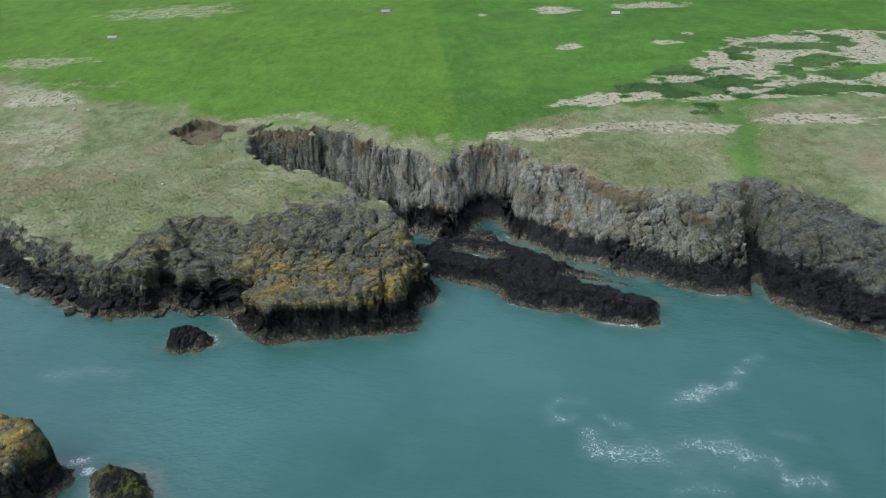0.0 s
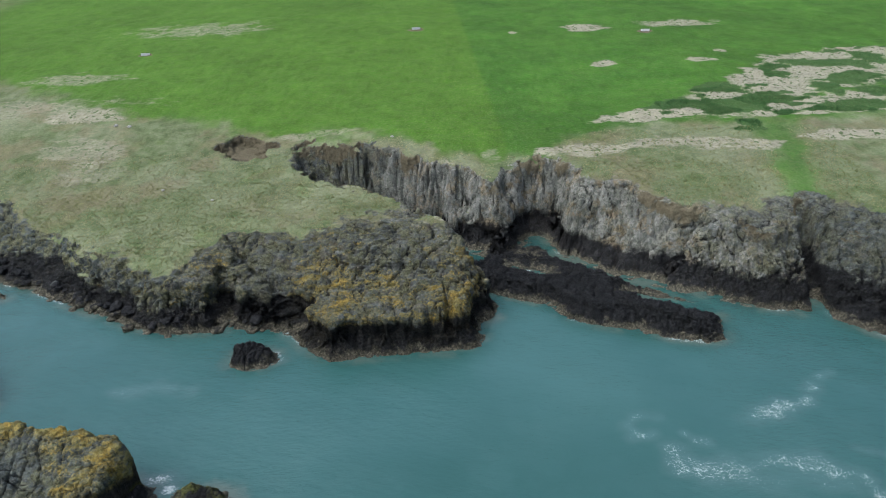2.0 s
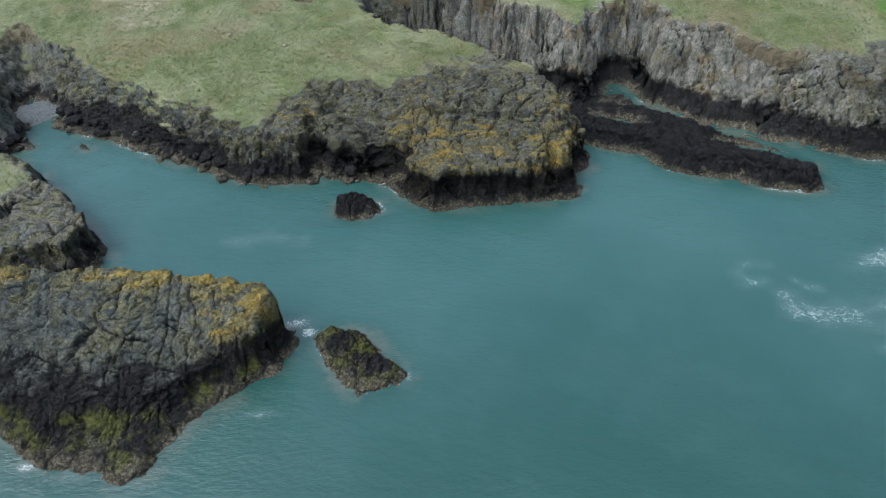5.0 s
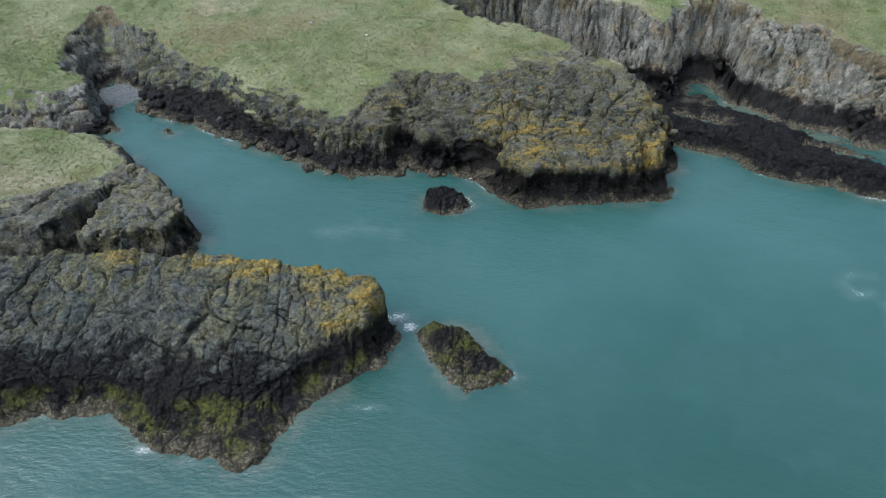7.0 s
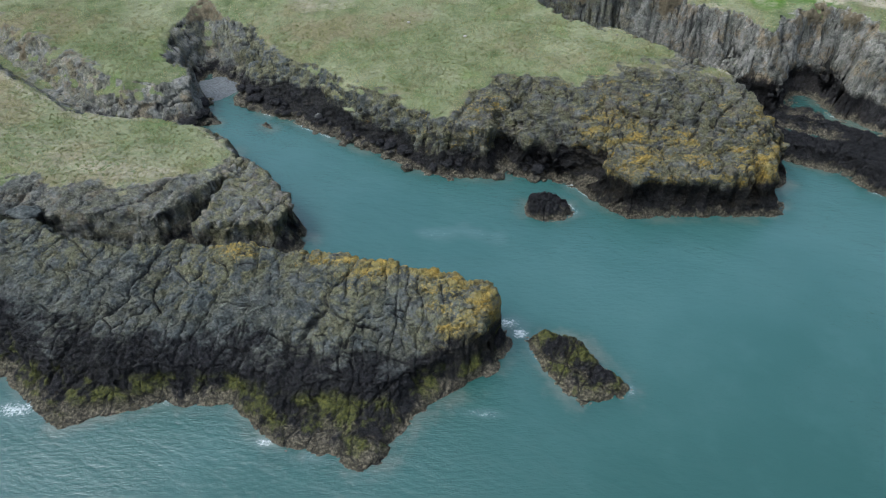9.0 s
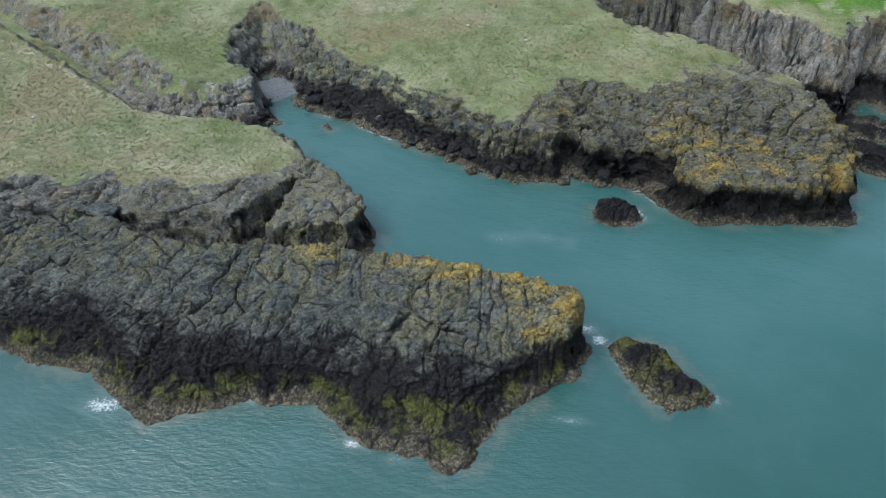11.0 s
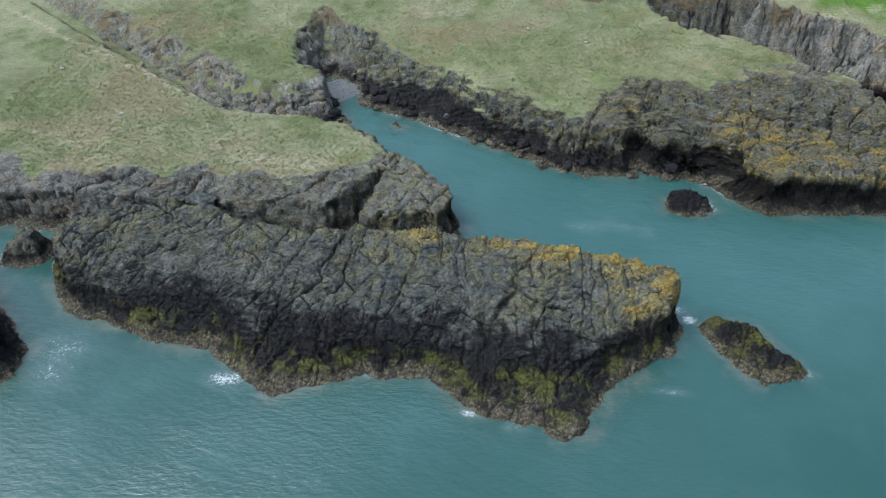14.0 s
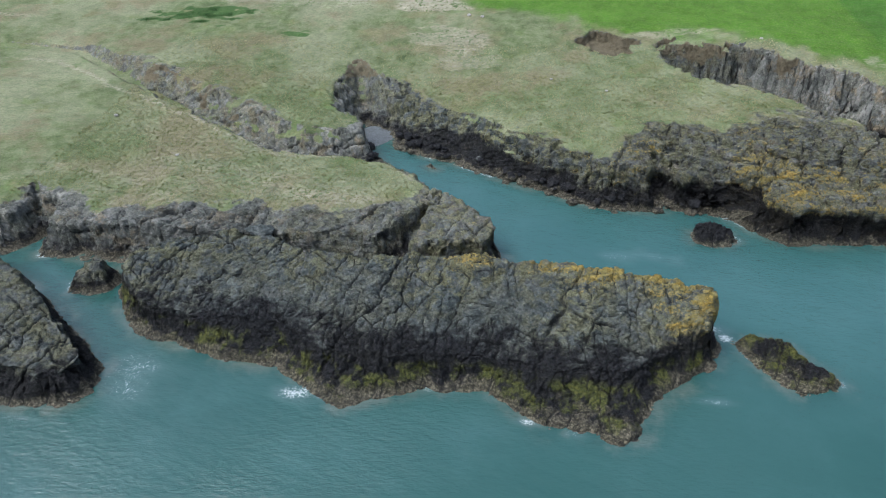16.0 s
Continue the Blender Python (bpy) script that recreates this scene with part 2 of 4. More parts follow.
def make_land():
    g = Graph("turf_and_cliff")
    col, wet, fine, mid, jb = rock_colour(g)
    # earth where turf breaks
    big, small, blades = g.noise(0.045, 4), g.noise(0.35, 5, 0.6), g.noise(3.0, 6, 0.7)
    tufts = g.noise(1.0, 5, 0.7, g.scaled(0.5, 1.6, 1.0))
    rough_turf = g.mix(g.step(0.32, 0.68, small), (0.084, 0.118, 0.046), (0.162, 0.184, 0.098))
    rough_turf = g.mix(g.step(0.45, 0.65, big), rough_turf, g.mix(tufts, (0.118, 0.160, 0.068), (0.285, 0.28, 0.19)))
    rough_turf = g.mix(g.math('MULTIPLY', g.step(0.56, 0.66, g.noise(0.12, 4)), 0.6), rough_turf, (0.10, 0.165, 0.045))
    rough_turf = g.mix(g.math('MULTIPLY', g.step(0.48, 0.62, g.noise(0.06, 7, 0.7)), 0.65), rough_turf, (0.185, 0.15, 0.095))
    field = g.mix(g.step(0.3, 0.7, g.noise(0.09, 5)), (0.038, 0.110, 0.011), (0.058, 0.143, 0.016))
    field = g.mix(g.math('MULTIPLY', g.attr("west"), 0.9), field, g.mix(small, (0.052, 0.130, 0.012), (0.086, 0.166, 0.018)))
    field = g.mix(g.math('MULTIPLY', g.step(0.4, 0.7, tufts), 0.25), field, (0.11, 0.165, 0.04))
    field = g.times(field, 0.82, 1.2, g.noise(0.022, 5, 0.6, g.scaled(1.0, 1.6, 1.0, 25)))
    turf = g.mix(g.attr("green"), rough_turf, field)
    straw = g.mix(tufts, (0.22, 0.205, 0.14), (0.39, 0.365, 0.285))
    straw = g.mix(g.step(0.52, 0.62, g.noise(0.8, 5, 0.7)), straw, (0.06, 0.10, 0.03))
    turf = g.mix(g.step(0.2, 0.9, g.math('ADD', g.attr("pale"), g.math('MULTIPLY', g.math('SUBTRACT', g.noise(0.5, 7, 0.75, g.scaled(0.6, 1.5, 1.0)), 0.5), 1.15))), turf, straw)
    turf = g.mix(g.step(0.4, 0.6, g.math('ADD', g.attr("bracken"), g.math('MULTIPLY', g.math('SUBTRACT', small, 0.5), 0.8))), turf, g.mix(blades, (0.03, 0.075, 0.02), (0.07, 0.125, 0.035)))
    turf = g.mix(g.math('MULTIPLY', g.step(0.45, 0.7, blades), 0.4), turf, g.mix(0.5, turf, (0.33, 0.31, 0.19)))
    turf = g.mix(g.math('MULTIPLY', g.step(0.5, 0.3, g.noise(1.3, 6, 0.75)), 0.4), turf, (0.05, 0.07, 0.02))
    turf = g.times(turf, 0.68, 1.18, g.noise(2.2, 8, 0.8, g.scaled(0.8, 1.3, 1.0)))
    turf = g.times(turf, 0.86, 1.14, g.noise(0.25, 5, 0.6))
    on = g.step(0.38, 0.62, g.math('ADD', g.attr("grass"), g.math('MULTIPLY', g.math('SUBTRACT', g.noise(0.8, 7, 0.75), 0.5), 1.7)))
    soil = g.mix(fine, (0.06, 0.052, 0.034), (0.215, 0.185, 0.12))
    col = g.mix(g.step(0.4, 0.6, g.math('ADD', g.attr("soil"), g.math('MULTIPLY', g.math('SUBTRACT', mid, 0.5), 1.0))), col, soil)
    col = g.mix(on, col, turf)
    rock_n = rock_relief(g, fine, mid, jb)
    turf_n = g.bump(tufts, 0.35, 0.5, g.bump(blades, 0.15, 0.6))
    n = g.nodes.new("ShaderNodeMix")
    n.data_type = 'VECTOR'
    g.put(n.inputs[0], on)
    g.put(n.inputs[4], rock_n)
    g.put(n.inputs[5], turf_n)
    return g.finish(col, g.math('SUBTRACT', 0.93, g.math('MULTIPLY', wet, 0.25)), n.outputs[1], 0.12)


def make_sea():
    g = Graph("sea_water")
    shore, foam = g.attr("shore"), g.attr("foam")
    big, mid, fine = g.noise(0.018, 4, 0.55), g.noise(0.11, 5, 0.6), g.noise(0.8, 7, 0.75)
    col = g.mix(g.step(0.3, 0.7, big), (0.017, 0.066, 0.054), (0.026, 0.080, 0.068))
    # paler further out: sky reflection painted into the water's colour
    sheen_col = g.mix(g.step(0.3, 0.7, big), (0.034, 0.097, 0.090), (0.053, 0.126, 0.121))
    col = g.mix(g.math('ADD', g.attr("sky_sheen"), g.math('MULTIPLY', g.math('SUBTRACT', big, 0.5), 0.5), clamp=True), col, sheen_col)
    col = g.mix(g.math('MULTIPLY', g.step(0.45, 0.8, mid), 0.3), col, (0.054, 0.125, 0.117))
    # darker beside rock: the cliffs' reflection put into the sea's colour
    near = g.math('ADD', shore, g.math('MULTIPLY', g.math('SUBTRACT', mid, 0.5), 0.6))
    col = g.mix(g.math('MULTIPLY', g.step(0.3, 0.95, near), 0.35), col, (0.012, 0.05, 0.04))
    edge = g.step(0.5, 1.0, g.math('ADD', shore, g.math('ADD', g.math('MULTIPLY', g.math('SUBTRACT', fine, 0.5), 0.45), g.math('MULTIPLY', g.math('SUBTRACT', mid, 0.5), 0.6))))
    col = g.mix(g.math('MULTIPLY', edge, g.math('MULTIPLY', 0.55, g.step(0.4, 0.62, g.noise(0.16, 4)))), col, g.mix(fine, (0.08, 0.095, 0.072), (0.165, 0.18, 0.145)))
    # foam: a milky veil with a broken lace of bubbles
    lace = g.noise(1.1, 9, 0.8, None, 1.4)
    speck = g.noise(3.4, 5, 0.85)
    web = g.math('ADD', g.math('MULTIPLY', lace, 0.5), g.math('MULTIPLY', speck, 0.5))
    froth = g.step(0.0, 0.2, g.math('SUBTRACT', web, g.math('SUBTRACT', 0.665, g.math('MULTIPLY', foam, 0.25))))
    col = g.mix(g.math('MULTIPLY', foam, 0.12), col, (0.30, 0.38, 0.38))
    col = g.mix(g.math('MULTIPLY', froth, 0.8), col, (0.62, 0.67, 0.67))
    swell = g.noise(0.3, 3, 0.5, g.scaled(0.7, 2.0, 1.0, 20))
    ripple = g.noise(1.1, 6, 0.65, g.bent(g.scaled(0.8, 1.8, 1.0, -8), 0.3, 0.6))
    calm = g.step(0.35, 0.65, g.noise(0.035, 4, 0.6))
    n = g.bump(g.math('MULTIPLY', ripple, g.math('ADD', 0.35, g.math('MULTIPLY', calm, 0.65))), 0.2, 0.8, g.bump(swell, 0.25, 0.4))
    g.bsdf.inputs["IOR"].default_value = 1.72
    return g.finish(col, g.math('ADD', 0.12, g.math('MULTIPLY', froth, 0.6)), n, 0.5)


ROCK, LAND, SEA = make_rock(), make_land(), make_sea()


# ---- mesh from a grid ----
def sheet(name, x, y, z, mat, keep=None, side=None, **attrs):
    ny, nx = x.shape
    idx = np.arange(nx * ny).reshape(ny, nx)
    quads = np.stack([idx[:-1, :-1], idx[:-1, 1:], idx[1:, 1:], idx[1:, :-1]], -1).reshape(-1, 4)
    if keep is not None:
        quads = quads[keep.ravel()[quads].any(1)]
    if side is not None:
        quads = quads[side.ravel()[quads].mean(1) > 0]
    used, flat = np.unique(quads, return_inverse=True)
    co = np.stack([x.ravel(), y.ravel(), z.ravel()], -1)[used].astype(np.float32)
    me = bpy.data.meshes.new(name)
    me.vertices.add(len(co))
    me.vertices.foreach_set("co", co.ravel())
    me.loops.add(len(quads) * 4)
    me.loops.foreach_set("vertex_index", flat.ravel().astype(np.int32))
    me.polygons.add(len(quads))
    me.polygons.foreach_set("loop_start", np.arange(0, len(quads) * 4, 4, dtype=np.int32))
    me.polygons.foreach_set("use_smooth", np.ones(len(quads), dtype=bool))
    me.update(calc_edges=True)
    for key, value in attrs.items():
        a = me.attributes.new(key, 'FLOAT', 'POINT')
        v = value if np.ndim(value) else np.full(x.shape, float(value))
        a.data.foreach_set("value", v.ravel()[used].astype(np.float32))
    me.materials.append(mat)
    me.validate()
    return new(name, me)


def steps(marks):
    """Grid lines from (start, end, first step, growth)."""
    out = []
    for a, b, s, grow in marks:
        v = a
        while v < b - 1e-6:
            out.append(v)
            v += s
            s *= grow
    return out


def strips(s, seed, jitter=0.8):
    """Unevenly spaced lines along s: distance to the nearest and the number of the strip."""
    i = np.floor(s)
    best, own = np.full(s.shape, 9.0), i - 2
    for k in (-1, 0, 1):
        line = i + k + jitter * (hash01(i + k, 0 * i, 0 * i, seed) - 0.5)
        best = np.minimum(best, np.abs(s - line))
        own = np.where(line <= s, i + k, own)
    return best, own


def joints(px, py, pz, axes, size, seed):
    """Two sets of joint planes: distances in metres and the block's own number."""
    far = 2.4 * size
    bend = [0.5 * size * fbm(px / far + 5 * k, py / far, pz / far, 4, seed + 20 + k) for k in (0, 1)]
    (ax, ay, az_), (bx, by, bz) = axes
    da, ia = strips((px * ax + py * ay + pz * az_ + bend[0]) / size, seed)
    wide = size * (1.0 + 1.1 * hash01(ia, 0 * ia, 0 * ia, seed + 1))
    db, ib = strips((px * bx + py * by + pz * bz + bend[1]) / wide + 7 * hash01(ia, 0 * ia, 0 * ia, seed + 2), seed + 3)
    return da * size, db * wide, hash01(ia, ib, 0 * ia, seed + 4)


SLANTED = ((0.86, -0.46, 0.2), (0.38, 0.86, 0.34))
UPRIGHT = ((0.8, -0.4, 0.42), (-0.22, 0.34, 0.9))


def weather(x, y, z, rocky, seed, block=1.0, push=0.45, under=0.0, axes=SLANTED, grit=0.5):
    """Breaks a smooth rock surface along its joints, outwards and inwards along its own normal."""
    gy, gx = np.gradient(z)
    dx, dy = np.gradient(x, axis=1), np.gradient(y, axis=0)
    nx, ny, nz = -gx / dx, -gy / dy, np.ones_like(z)
    ln = np.sqrt(nx * nx + ny * ny + 1)
    nx, ny, nz = nx / ln, ny / ln, nz / ln
    on = rocky > 0.03
    px, py, pz = x[on], y[on], z[on]
    push_by, split = 0, np.zeros(px.shape)
    for k, (size, amp) in enumerate(((4.6 * block, 0.8), (1.9 * block, 0.55), (0.8 * block, 0.4))):
        c, s_ = ((1.0, 0.0), (0.88, 0.47), (0.93, -0.37))[k]
        turned = [(ax * c - ay * s_, ax * s_ + ay * c, az_) for ax, ay, az_ in axes]
        da, db, own = joints(px, py, pz, turned, size, seed + 100 * k)
        some_a = smooth(-0.55, 0.15, fbm(px / (2.5 * size), py / (2.5 * size), pz / (2.5 * size), 2, seed + 31 + k))
        some_b = smooth(-0.45, 0.25, fbm(px / (2 * size), py / (2 * size), pz / (2 * size), 2, seed + 41 + k))
        w = 0.07 + 0.022 * size
        gap = np.maximum(some_a * np.exp(-(da / w) ** 2), some_b * np.exp(-(db / w) ** 2))
        pillow = np.minimum(np.minimum(da * (1.2 - 0.2 * some_a), db * (2 - some_b)) / (0.4 * size), 1)
        push_by = push_by + amp * push * (0.7 * (own - 0.5) + 0.16 * pillow - 1.3 * gap)
        split = np.maximum(split, gap * (1.0, 0.85, 0.5)[k])
    push_by = push_by + push * grit * (fbm(px / 1.7, py / 1.7, pz / 1.7, 4, seed + 50) + 0.55 * fbm(px / 0.6, py / 0.6, pz / 0.6, 3, seed + 55))
    push_by = push_by * rocky[on]
    x, y, z = x.copy(), y.copy(), z.copy()
    side = np.clip((pz + 0.3) / 2.2, 0.35, 1)
    # faces undercut by the sea, with a lip above
    cut = (under[on] if np.ndim(under) else under) * rocky[on] * smooth(0.3, 0.75, np.hypot(nx[on], ny[on]))
    wave = pz + 0.9 * fbm(px / 4, py / 4, pz / 4, 3, seed + 1) + 0.7 * fbm(px / 6, py / 6, None, 2, seed + 70)
    cut = cut * (0.45 * smooth(4.4, 6.2, wave) - 1.0 * smooth(0.8, 2.2, wave) * (1 - smooth(3.4, 5.4, wave)))
    flat = np.hypot(nx[on], ny[on]) + 1e-6
    x[on] += nx[on] * push_by * side + nx[on] / flat * cut
    y[on] += ny[on] * push_by * side + ny[on] / flat * cut
    z[on] += nz[on] * push_by * side
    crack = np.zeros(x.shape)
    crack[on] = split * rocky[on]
    return x, y, z, crack


def ledges(x, y, z, height, much, seed):
    """Steps the surface into gently dipping beds."""
    dip = 0.05 * x + 0.10 * y + 0.5 * fbm(x / 9, y / 9, None, 3, seed)
    s = (z + dip) / height
    f = s - np.floor(s)
    return z + much * ((np.floor(s) + smooth(0.5, 0.95, f)) * height - dip - z)


def rise(d, top, steep):
    """Height over the sea at a distance inside the shoreline: a low ledge, a face, and a rounded lip."""
    face = np.where(d > 0, 0.55 * smooth(0, 1.0, d) + steep * np.maximum(d - 0.5, 0), np.maximum(d * 1.2, -3.5))
    top = np.maximum(top, 0.3)
    k = 0.10 * top + 0.25
    h = np.clip(0.5 + 0.5 * (top - face) / k, 0, 1)
    return top * (1 - h) + face * h - k * h * (1 - h)


# ---- the mainland ----
COAST_EAST = [(1500, -150), (700, -20), (300, 45), (120, 70), (80, 80), (66, 87.5), (58.8, 93), (55.6, 97), (54.3, 102.5), (53, 99), (49.6, 99.4), (43.2, 101), (37.4, 104.6), (31.3, 107.4),
              (23.8, 112.2), (19.1, 117.1), (13.5, 121.5), (12, 125.5), (9.5, 130.5), (6.8, 128.5), (5.5, 122.5), (0.5, 121), (-5, 124.5), (-14, 132.5), (-24, 136.5), (-32, 140.5), (-39, 146)]
COAST_HEAD = [(-39, 144), (-28, 134.5), (-18, 128.8), (-9, 119.5), (-5, 112.5), (-3.2, 107), (-0.6, 103), (-1.4, 99.5), (-4.6, 97.5), (-4.0, 93.5), (-4.6, 90.2), (-9.7, 89.0), (-17.4, 88.5), (-28.8, 86.8),
              (-32.9, 89.7), (-36.3, 94.2), (-41.9, 96.2), (-46.8, 96.6), (-48.4, 100.2), (-50, 95.8), (-58.1, 95.2), (-63.5, 97.2), (-69.5, 100.6), (-77.6, 104.4), (-84, 108.0), (-90.8, 111.8), (-99, 115.2), (-103, 119), (-106, 126)]
COAST_WEST = [(-113, 129), (-112, 122.5), (-108.5, 118.5), (-107, 113), (-103.5, 109.5), (-107, 107.5), (-105, 105.5), (-100.7, 103.1), (-94.1, 96.9), (-85, 87), (-78, 79.5), (-75.9, 76), (-77.5, 71.5), (-86, 69), (-91, 69),
              (-93.2, 72.5), (-95.5, 69.6), (-101, 69), (-110, 68.5), (-120, 69), (-130, 68.5), (-136, 67.3), (-146, 67), (-154.5, 67), (-157, 73), (-160, 67), (-175, 66), (-220, 55), (-400, 20), (-900, -40), (-1500, -100), (-1500, 1600), (1500, 1600)]
COAST = COAST_EAST + COAST_HEAD + COAST_WEST
STEEP = [(66, 88, 1.0), (57, 95, 0.95), (41, 101, 1.4), (24, 113, 1.8), (9, 128, 3.2), (-16, 134, 2.8), (-30, 141, 2.6), (-25, 131, 3.2), (-9, 118, 2.8), (-2, 103, 1.9), (-5, 91, 2.5), (-10, 89, 5.0), (-20, 88, 7.0), (-28, 88, 6.0), (-35, 93, 3.0), (-41, 97, 3.0), (-50, 98, 2.2), (-58, 98, 1.8),
         (-66, 101, 1.15), (-75, 106, 1.1), (-90, 114, 0.62), (-100, 118, 0.7), (-112, 126, 1.4), (-108, 115, 2.6), (-104, 108, 1.2), (-90, 92, 2.4), (-78, 78, 3.5), (-100, 72, 2.6), (-122, 71, 3.0), (-147, 67, 2.6), (-165, 67, 2.0)]
SPOTS_HEAD = [(-9, 94.2, 8.2), (-4, 110, 11.4), (-20, 93, 7.6), (-27, 108.6, 12.5), (-34.3, 103.7, 8.8), (-37.9, 100.5, 7.2), (-51, 111.4, 10.7), (-53, 102.7, 8.3), (-75, 113.2, 8.1), (-80, 117, 8.4), (-94.4, 130, 9.4), (-102, 133.5, 10.2),
              (-46, 150, 15.2), (-62, 147.6, 14.9), (-40.6, 143.3, 15.0), (-27, 132, 13), (-17, 126, 12.4)]
SPOTS_EAST = [(-21.5, 148, 18.2), (-16.2, 137.4, 15.6), (9, 133, 15.2), (23.9, 121.7, 15.4), (41, 110.5, 11.8), (57.3, 109.7, 10.9), (68.4, 110, 11.6), (50.6, 129, 16), (15.3, 138.4, 17.4), (29.4, 158, 19.5), (36.3, 196, 25.4), (61, 189.6, 25.9),
              (55.8, 226, 30.1), (12.4, 229, 30.3), (-18.9, 231, 31), (-96.7, 173, 20.4), (-250, 250, 30), (250, 250, 34), (0, 400, 50), (-300, 500, 52), (350, 500, 56), (0, 1000, 70), (-1200, 1200, 72), (1200, 1200, 75), (200, 120, 16), (600, 100, 22)]
SPOTS_WEST = [(-124, 144.7, 13), (-134, 125, 10.4), (-153, 135.2, 12.5), (-118, 128, 9.6), (-110, 116, 7), (-92.8, 81.9, 7), (-79.5, 80.3, 6.6), (-103, 78.6, 6.4), (-91.6, 86, 6.2), (-125.4, 95.4, 7.6), (-130.4, 79.8, 8), (-164.3, 103.5, 8.4), (-147, 70, 5.2),
              (-122, 73.5, 6.2), (-200, 140, 12.5), (-190, 90, 9), (-250, 100, 11), (-600, 150, 22)]
GRASS_FROM = [(-20, 95, 24), (-18, 105, 23), (-30, 106, 22), (-10, 97, 20), (-9, 103, 14), (-36, 100, 17), (-42, 108, 14), (-3.5, 108, 3), (-8, 118, 1.2), (-25, 131, 1.2), (-52, 102, 9.5), (-65, 105, 6.5), (-78, 112, 6), (-92, 122, 7.5), (-104, 128, 6), (24, 116, 9), (9, 132, 4.5), (-16, 136, 4.5), (-34, 143, 3), (41, 108, 11), (57, 103, 20), (70, 100, 23), (60, 112, 20),
              (-110, 115, 4), (-118, 130, 2), (-95, 93, 3), (-84, 82, 11), (-95, 79, 11), (-110, 75, 9), (-125, 74, 8.5), (-147, 70, 7), (-108, 104, 3)]
GULLY_WEST = [(-102, 104.5, -1.2), (-107, 105, -0.2), (-114, 104, 0.8), (-122, 104, 1.6), (-142, 114.5, 4.0), (-168, 128.5, 7.5), (-200, 147, 12.5), (-230, 172, 18)]
GULLY_NORTH = [(-110, 126.5, 0.3), (-113.5, 132, 3.0), (-115.5, 137.5, 8.5)]
FIELD_EDGE = [(-400, 260), (-160, 205), (-125, 188), (-97, 171), (-60, 158), (-30, 152), (-14, 143), (-2, 137), (12, 136.5), (18, 143), (40, 152), (70, 152), (120, 160), (300, 190)]


BEDS = [(-20, 98, 0.75), (-45, 101, 0.7), (-70, 106, 0.4), (24, 116, 0.1), (5, 130, 0.1), (58, 100, 0.5), (-90, 90, 0.15), (-110, 72, 0.4), (-110, 115, 0.05), (-130, 120, 0.0), (-95, 120, 0.2)]


def land_height(x, y):
    d = outline_distance(x, y, COAST)
    wob = 0.75 * fbm(x / 7, y / 7, None, 3, 5) + 0.6 * fbm(x / 2.4, y / 2.4, None, 4, 9)
    flutes = near_mean(x, y, [(24, 115, 1.3), (5, 128, 1.5), (-16, 135, 1.2), (45, 102, 1.3), (60, 95, 0.9), (-20, 90, 0.3), (-60, 100, 0.6), (-90, 115, 0.5), (-110, 72, 0.8), (-110, 115, 0.5)])
    f1, gap, own = cells(x / 7.5 + 0.35 * wob, y / 11.0, x * 0, 21)
    inland = smooth(-0.5, 2.0, d) * (1 - smooth(25, 40, d))
    dd = d + (wob + flutes * ((own - 0.5) * 2.2 - 1.1 * np.exp(-gap / 0.10))) * inland
    top = spot_surface(x, y, SPOTS_HEAD + SPOTS_EAST + SPOTS_WEST)
    top = top + 0.35 * fbm(x / 9, y / 9, None, 3, 31) * smooth(4, 12, d)
    z = rise(dd, top, near_mean(x, y, STEEP))
    for line, half, slope in ((GULLY_WEST, 1.2, 1.15), (GULLY_NORTH, 0.6, 1.15),
                              ([(54.4, 97, -1.5), (55.6, 106, 0.5), (58, 118, 7)], 0.8, 5.0),
                              ([(-89, 88, 6.0), (-90.5, 82, 4.4), (-92, 76, 2.0), (-93.5, 69, -1)], 0.35, 3.2),
                              ([(-51, 112.5, 9.6), (-47.5, 108, 7.6), (-44, 104, 5.6), (-40, 101.3, 5.4)], 0.4, 2.2),
                              ([(-157, 68, -1), (-159, 76, 3), (-164, 84, 8)], 0.4, 2.6),
                              ([(-49, 97, -1), (-48.8, 101, 1.5), (-50, 105, 6.5)], 0.5, 3.0), ([(-35.5, 95, 0), (-38.5, 98, 3.2), (-40.5, 101, 5.5)], 0.8, 1.8),
                              ([(-9.8, 90, 2), (-10.3, 94, 6.0), (-11, 97, 7.8)], 0.2, 4.0), ([(-30, 103, 8.6), (-20, 101.5, 8.4), (-9, 101.5, 8.2)], 0.2, 1.6)):
        dist, floor = line_distance(x, y, line)
        dist = dist + 0.5 * fbm(x / 3, y / 3, None, 3, 77)
        z = np.minimum(z, floor + slope * np.maximum(dist - half, 0))
    bedded = near_mean(x, y, BEDS) * smooth(1.5, 3, z) * (1 - smooth(18, 26, d))
    z = ledges(x, y, z, 1.6, bedded, 44)
    # slumped hollow in the turf behind the head
    r = np.hypot((x + 57) / 8.0, (y - 151.5) / 5.6) + 0.35 * fbm(x / 3, y / 3, None, 2, 3)
    z = z - 2.2 * (1 - smooth(0.55, 1.0, r))
    return z, d, top, r


gx = steps([(-1500, -190, 130, 0.93), (-190, -165, 1.0, 1), (-165, 80, 0.3, 1), (80, 110, 1.0, 1), (110, 1501, 1.6, 1.12)])
gy = steps([(-150, 55, 10, 1), (55, 66, 1.0, 1), (66, 134, 0.2, 1), (134, 160, 0.4, 1), (160, 260, 1.1, 1), (260, 1601, 2, 1.1)])
X, Y = np.meshgrid(np.array(sorted(gx)), np.array(sorted(gy)))
Z, D, TOP, PIT = land_height(X, Y)
GY, GX = np.gradient(Z)
slope = np.hypot(GX / np.gradient(X, axis=1), GY / np.gradient(Y, axis=0))
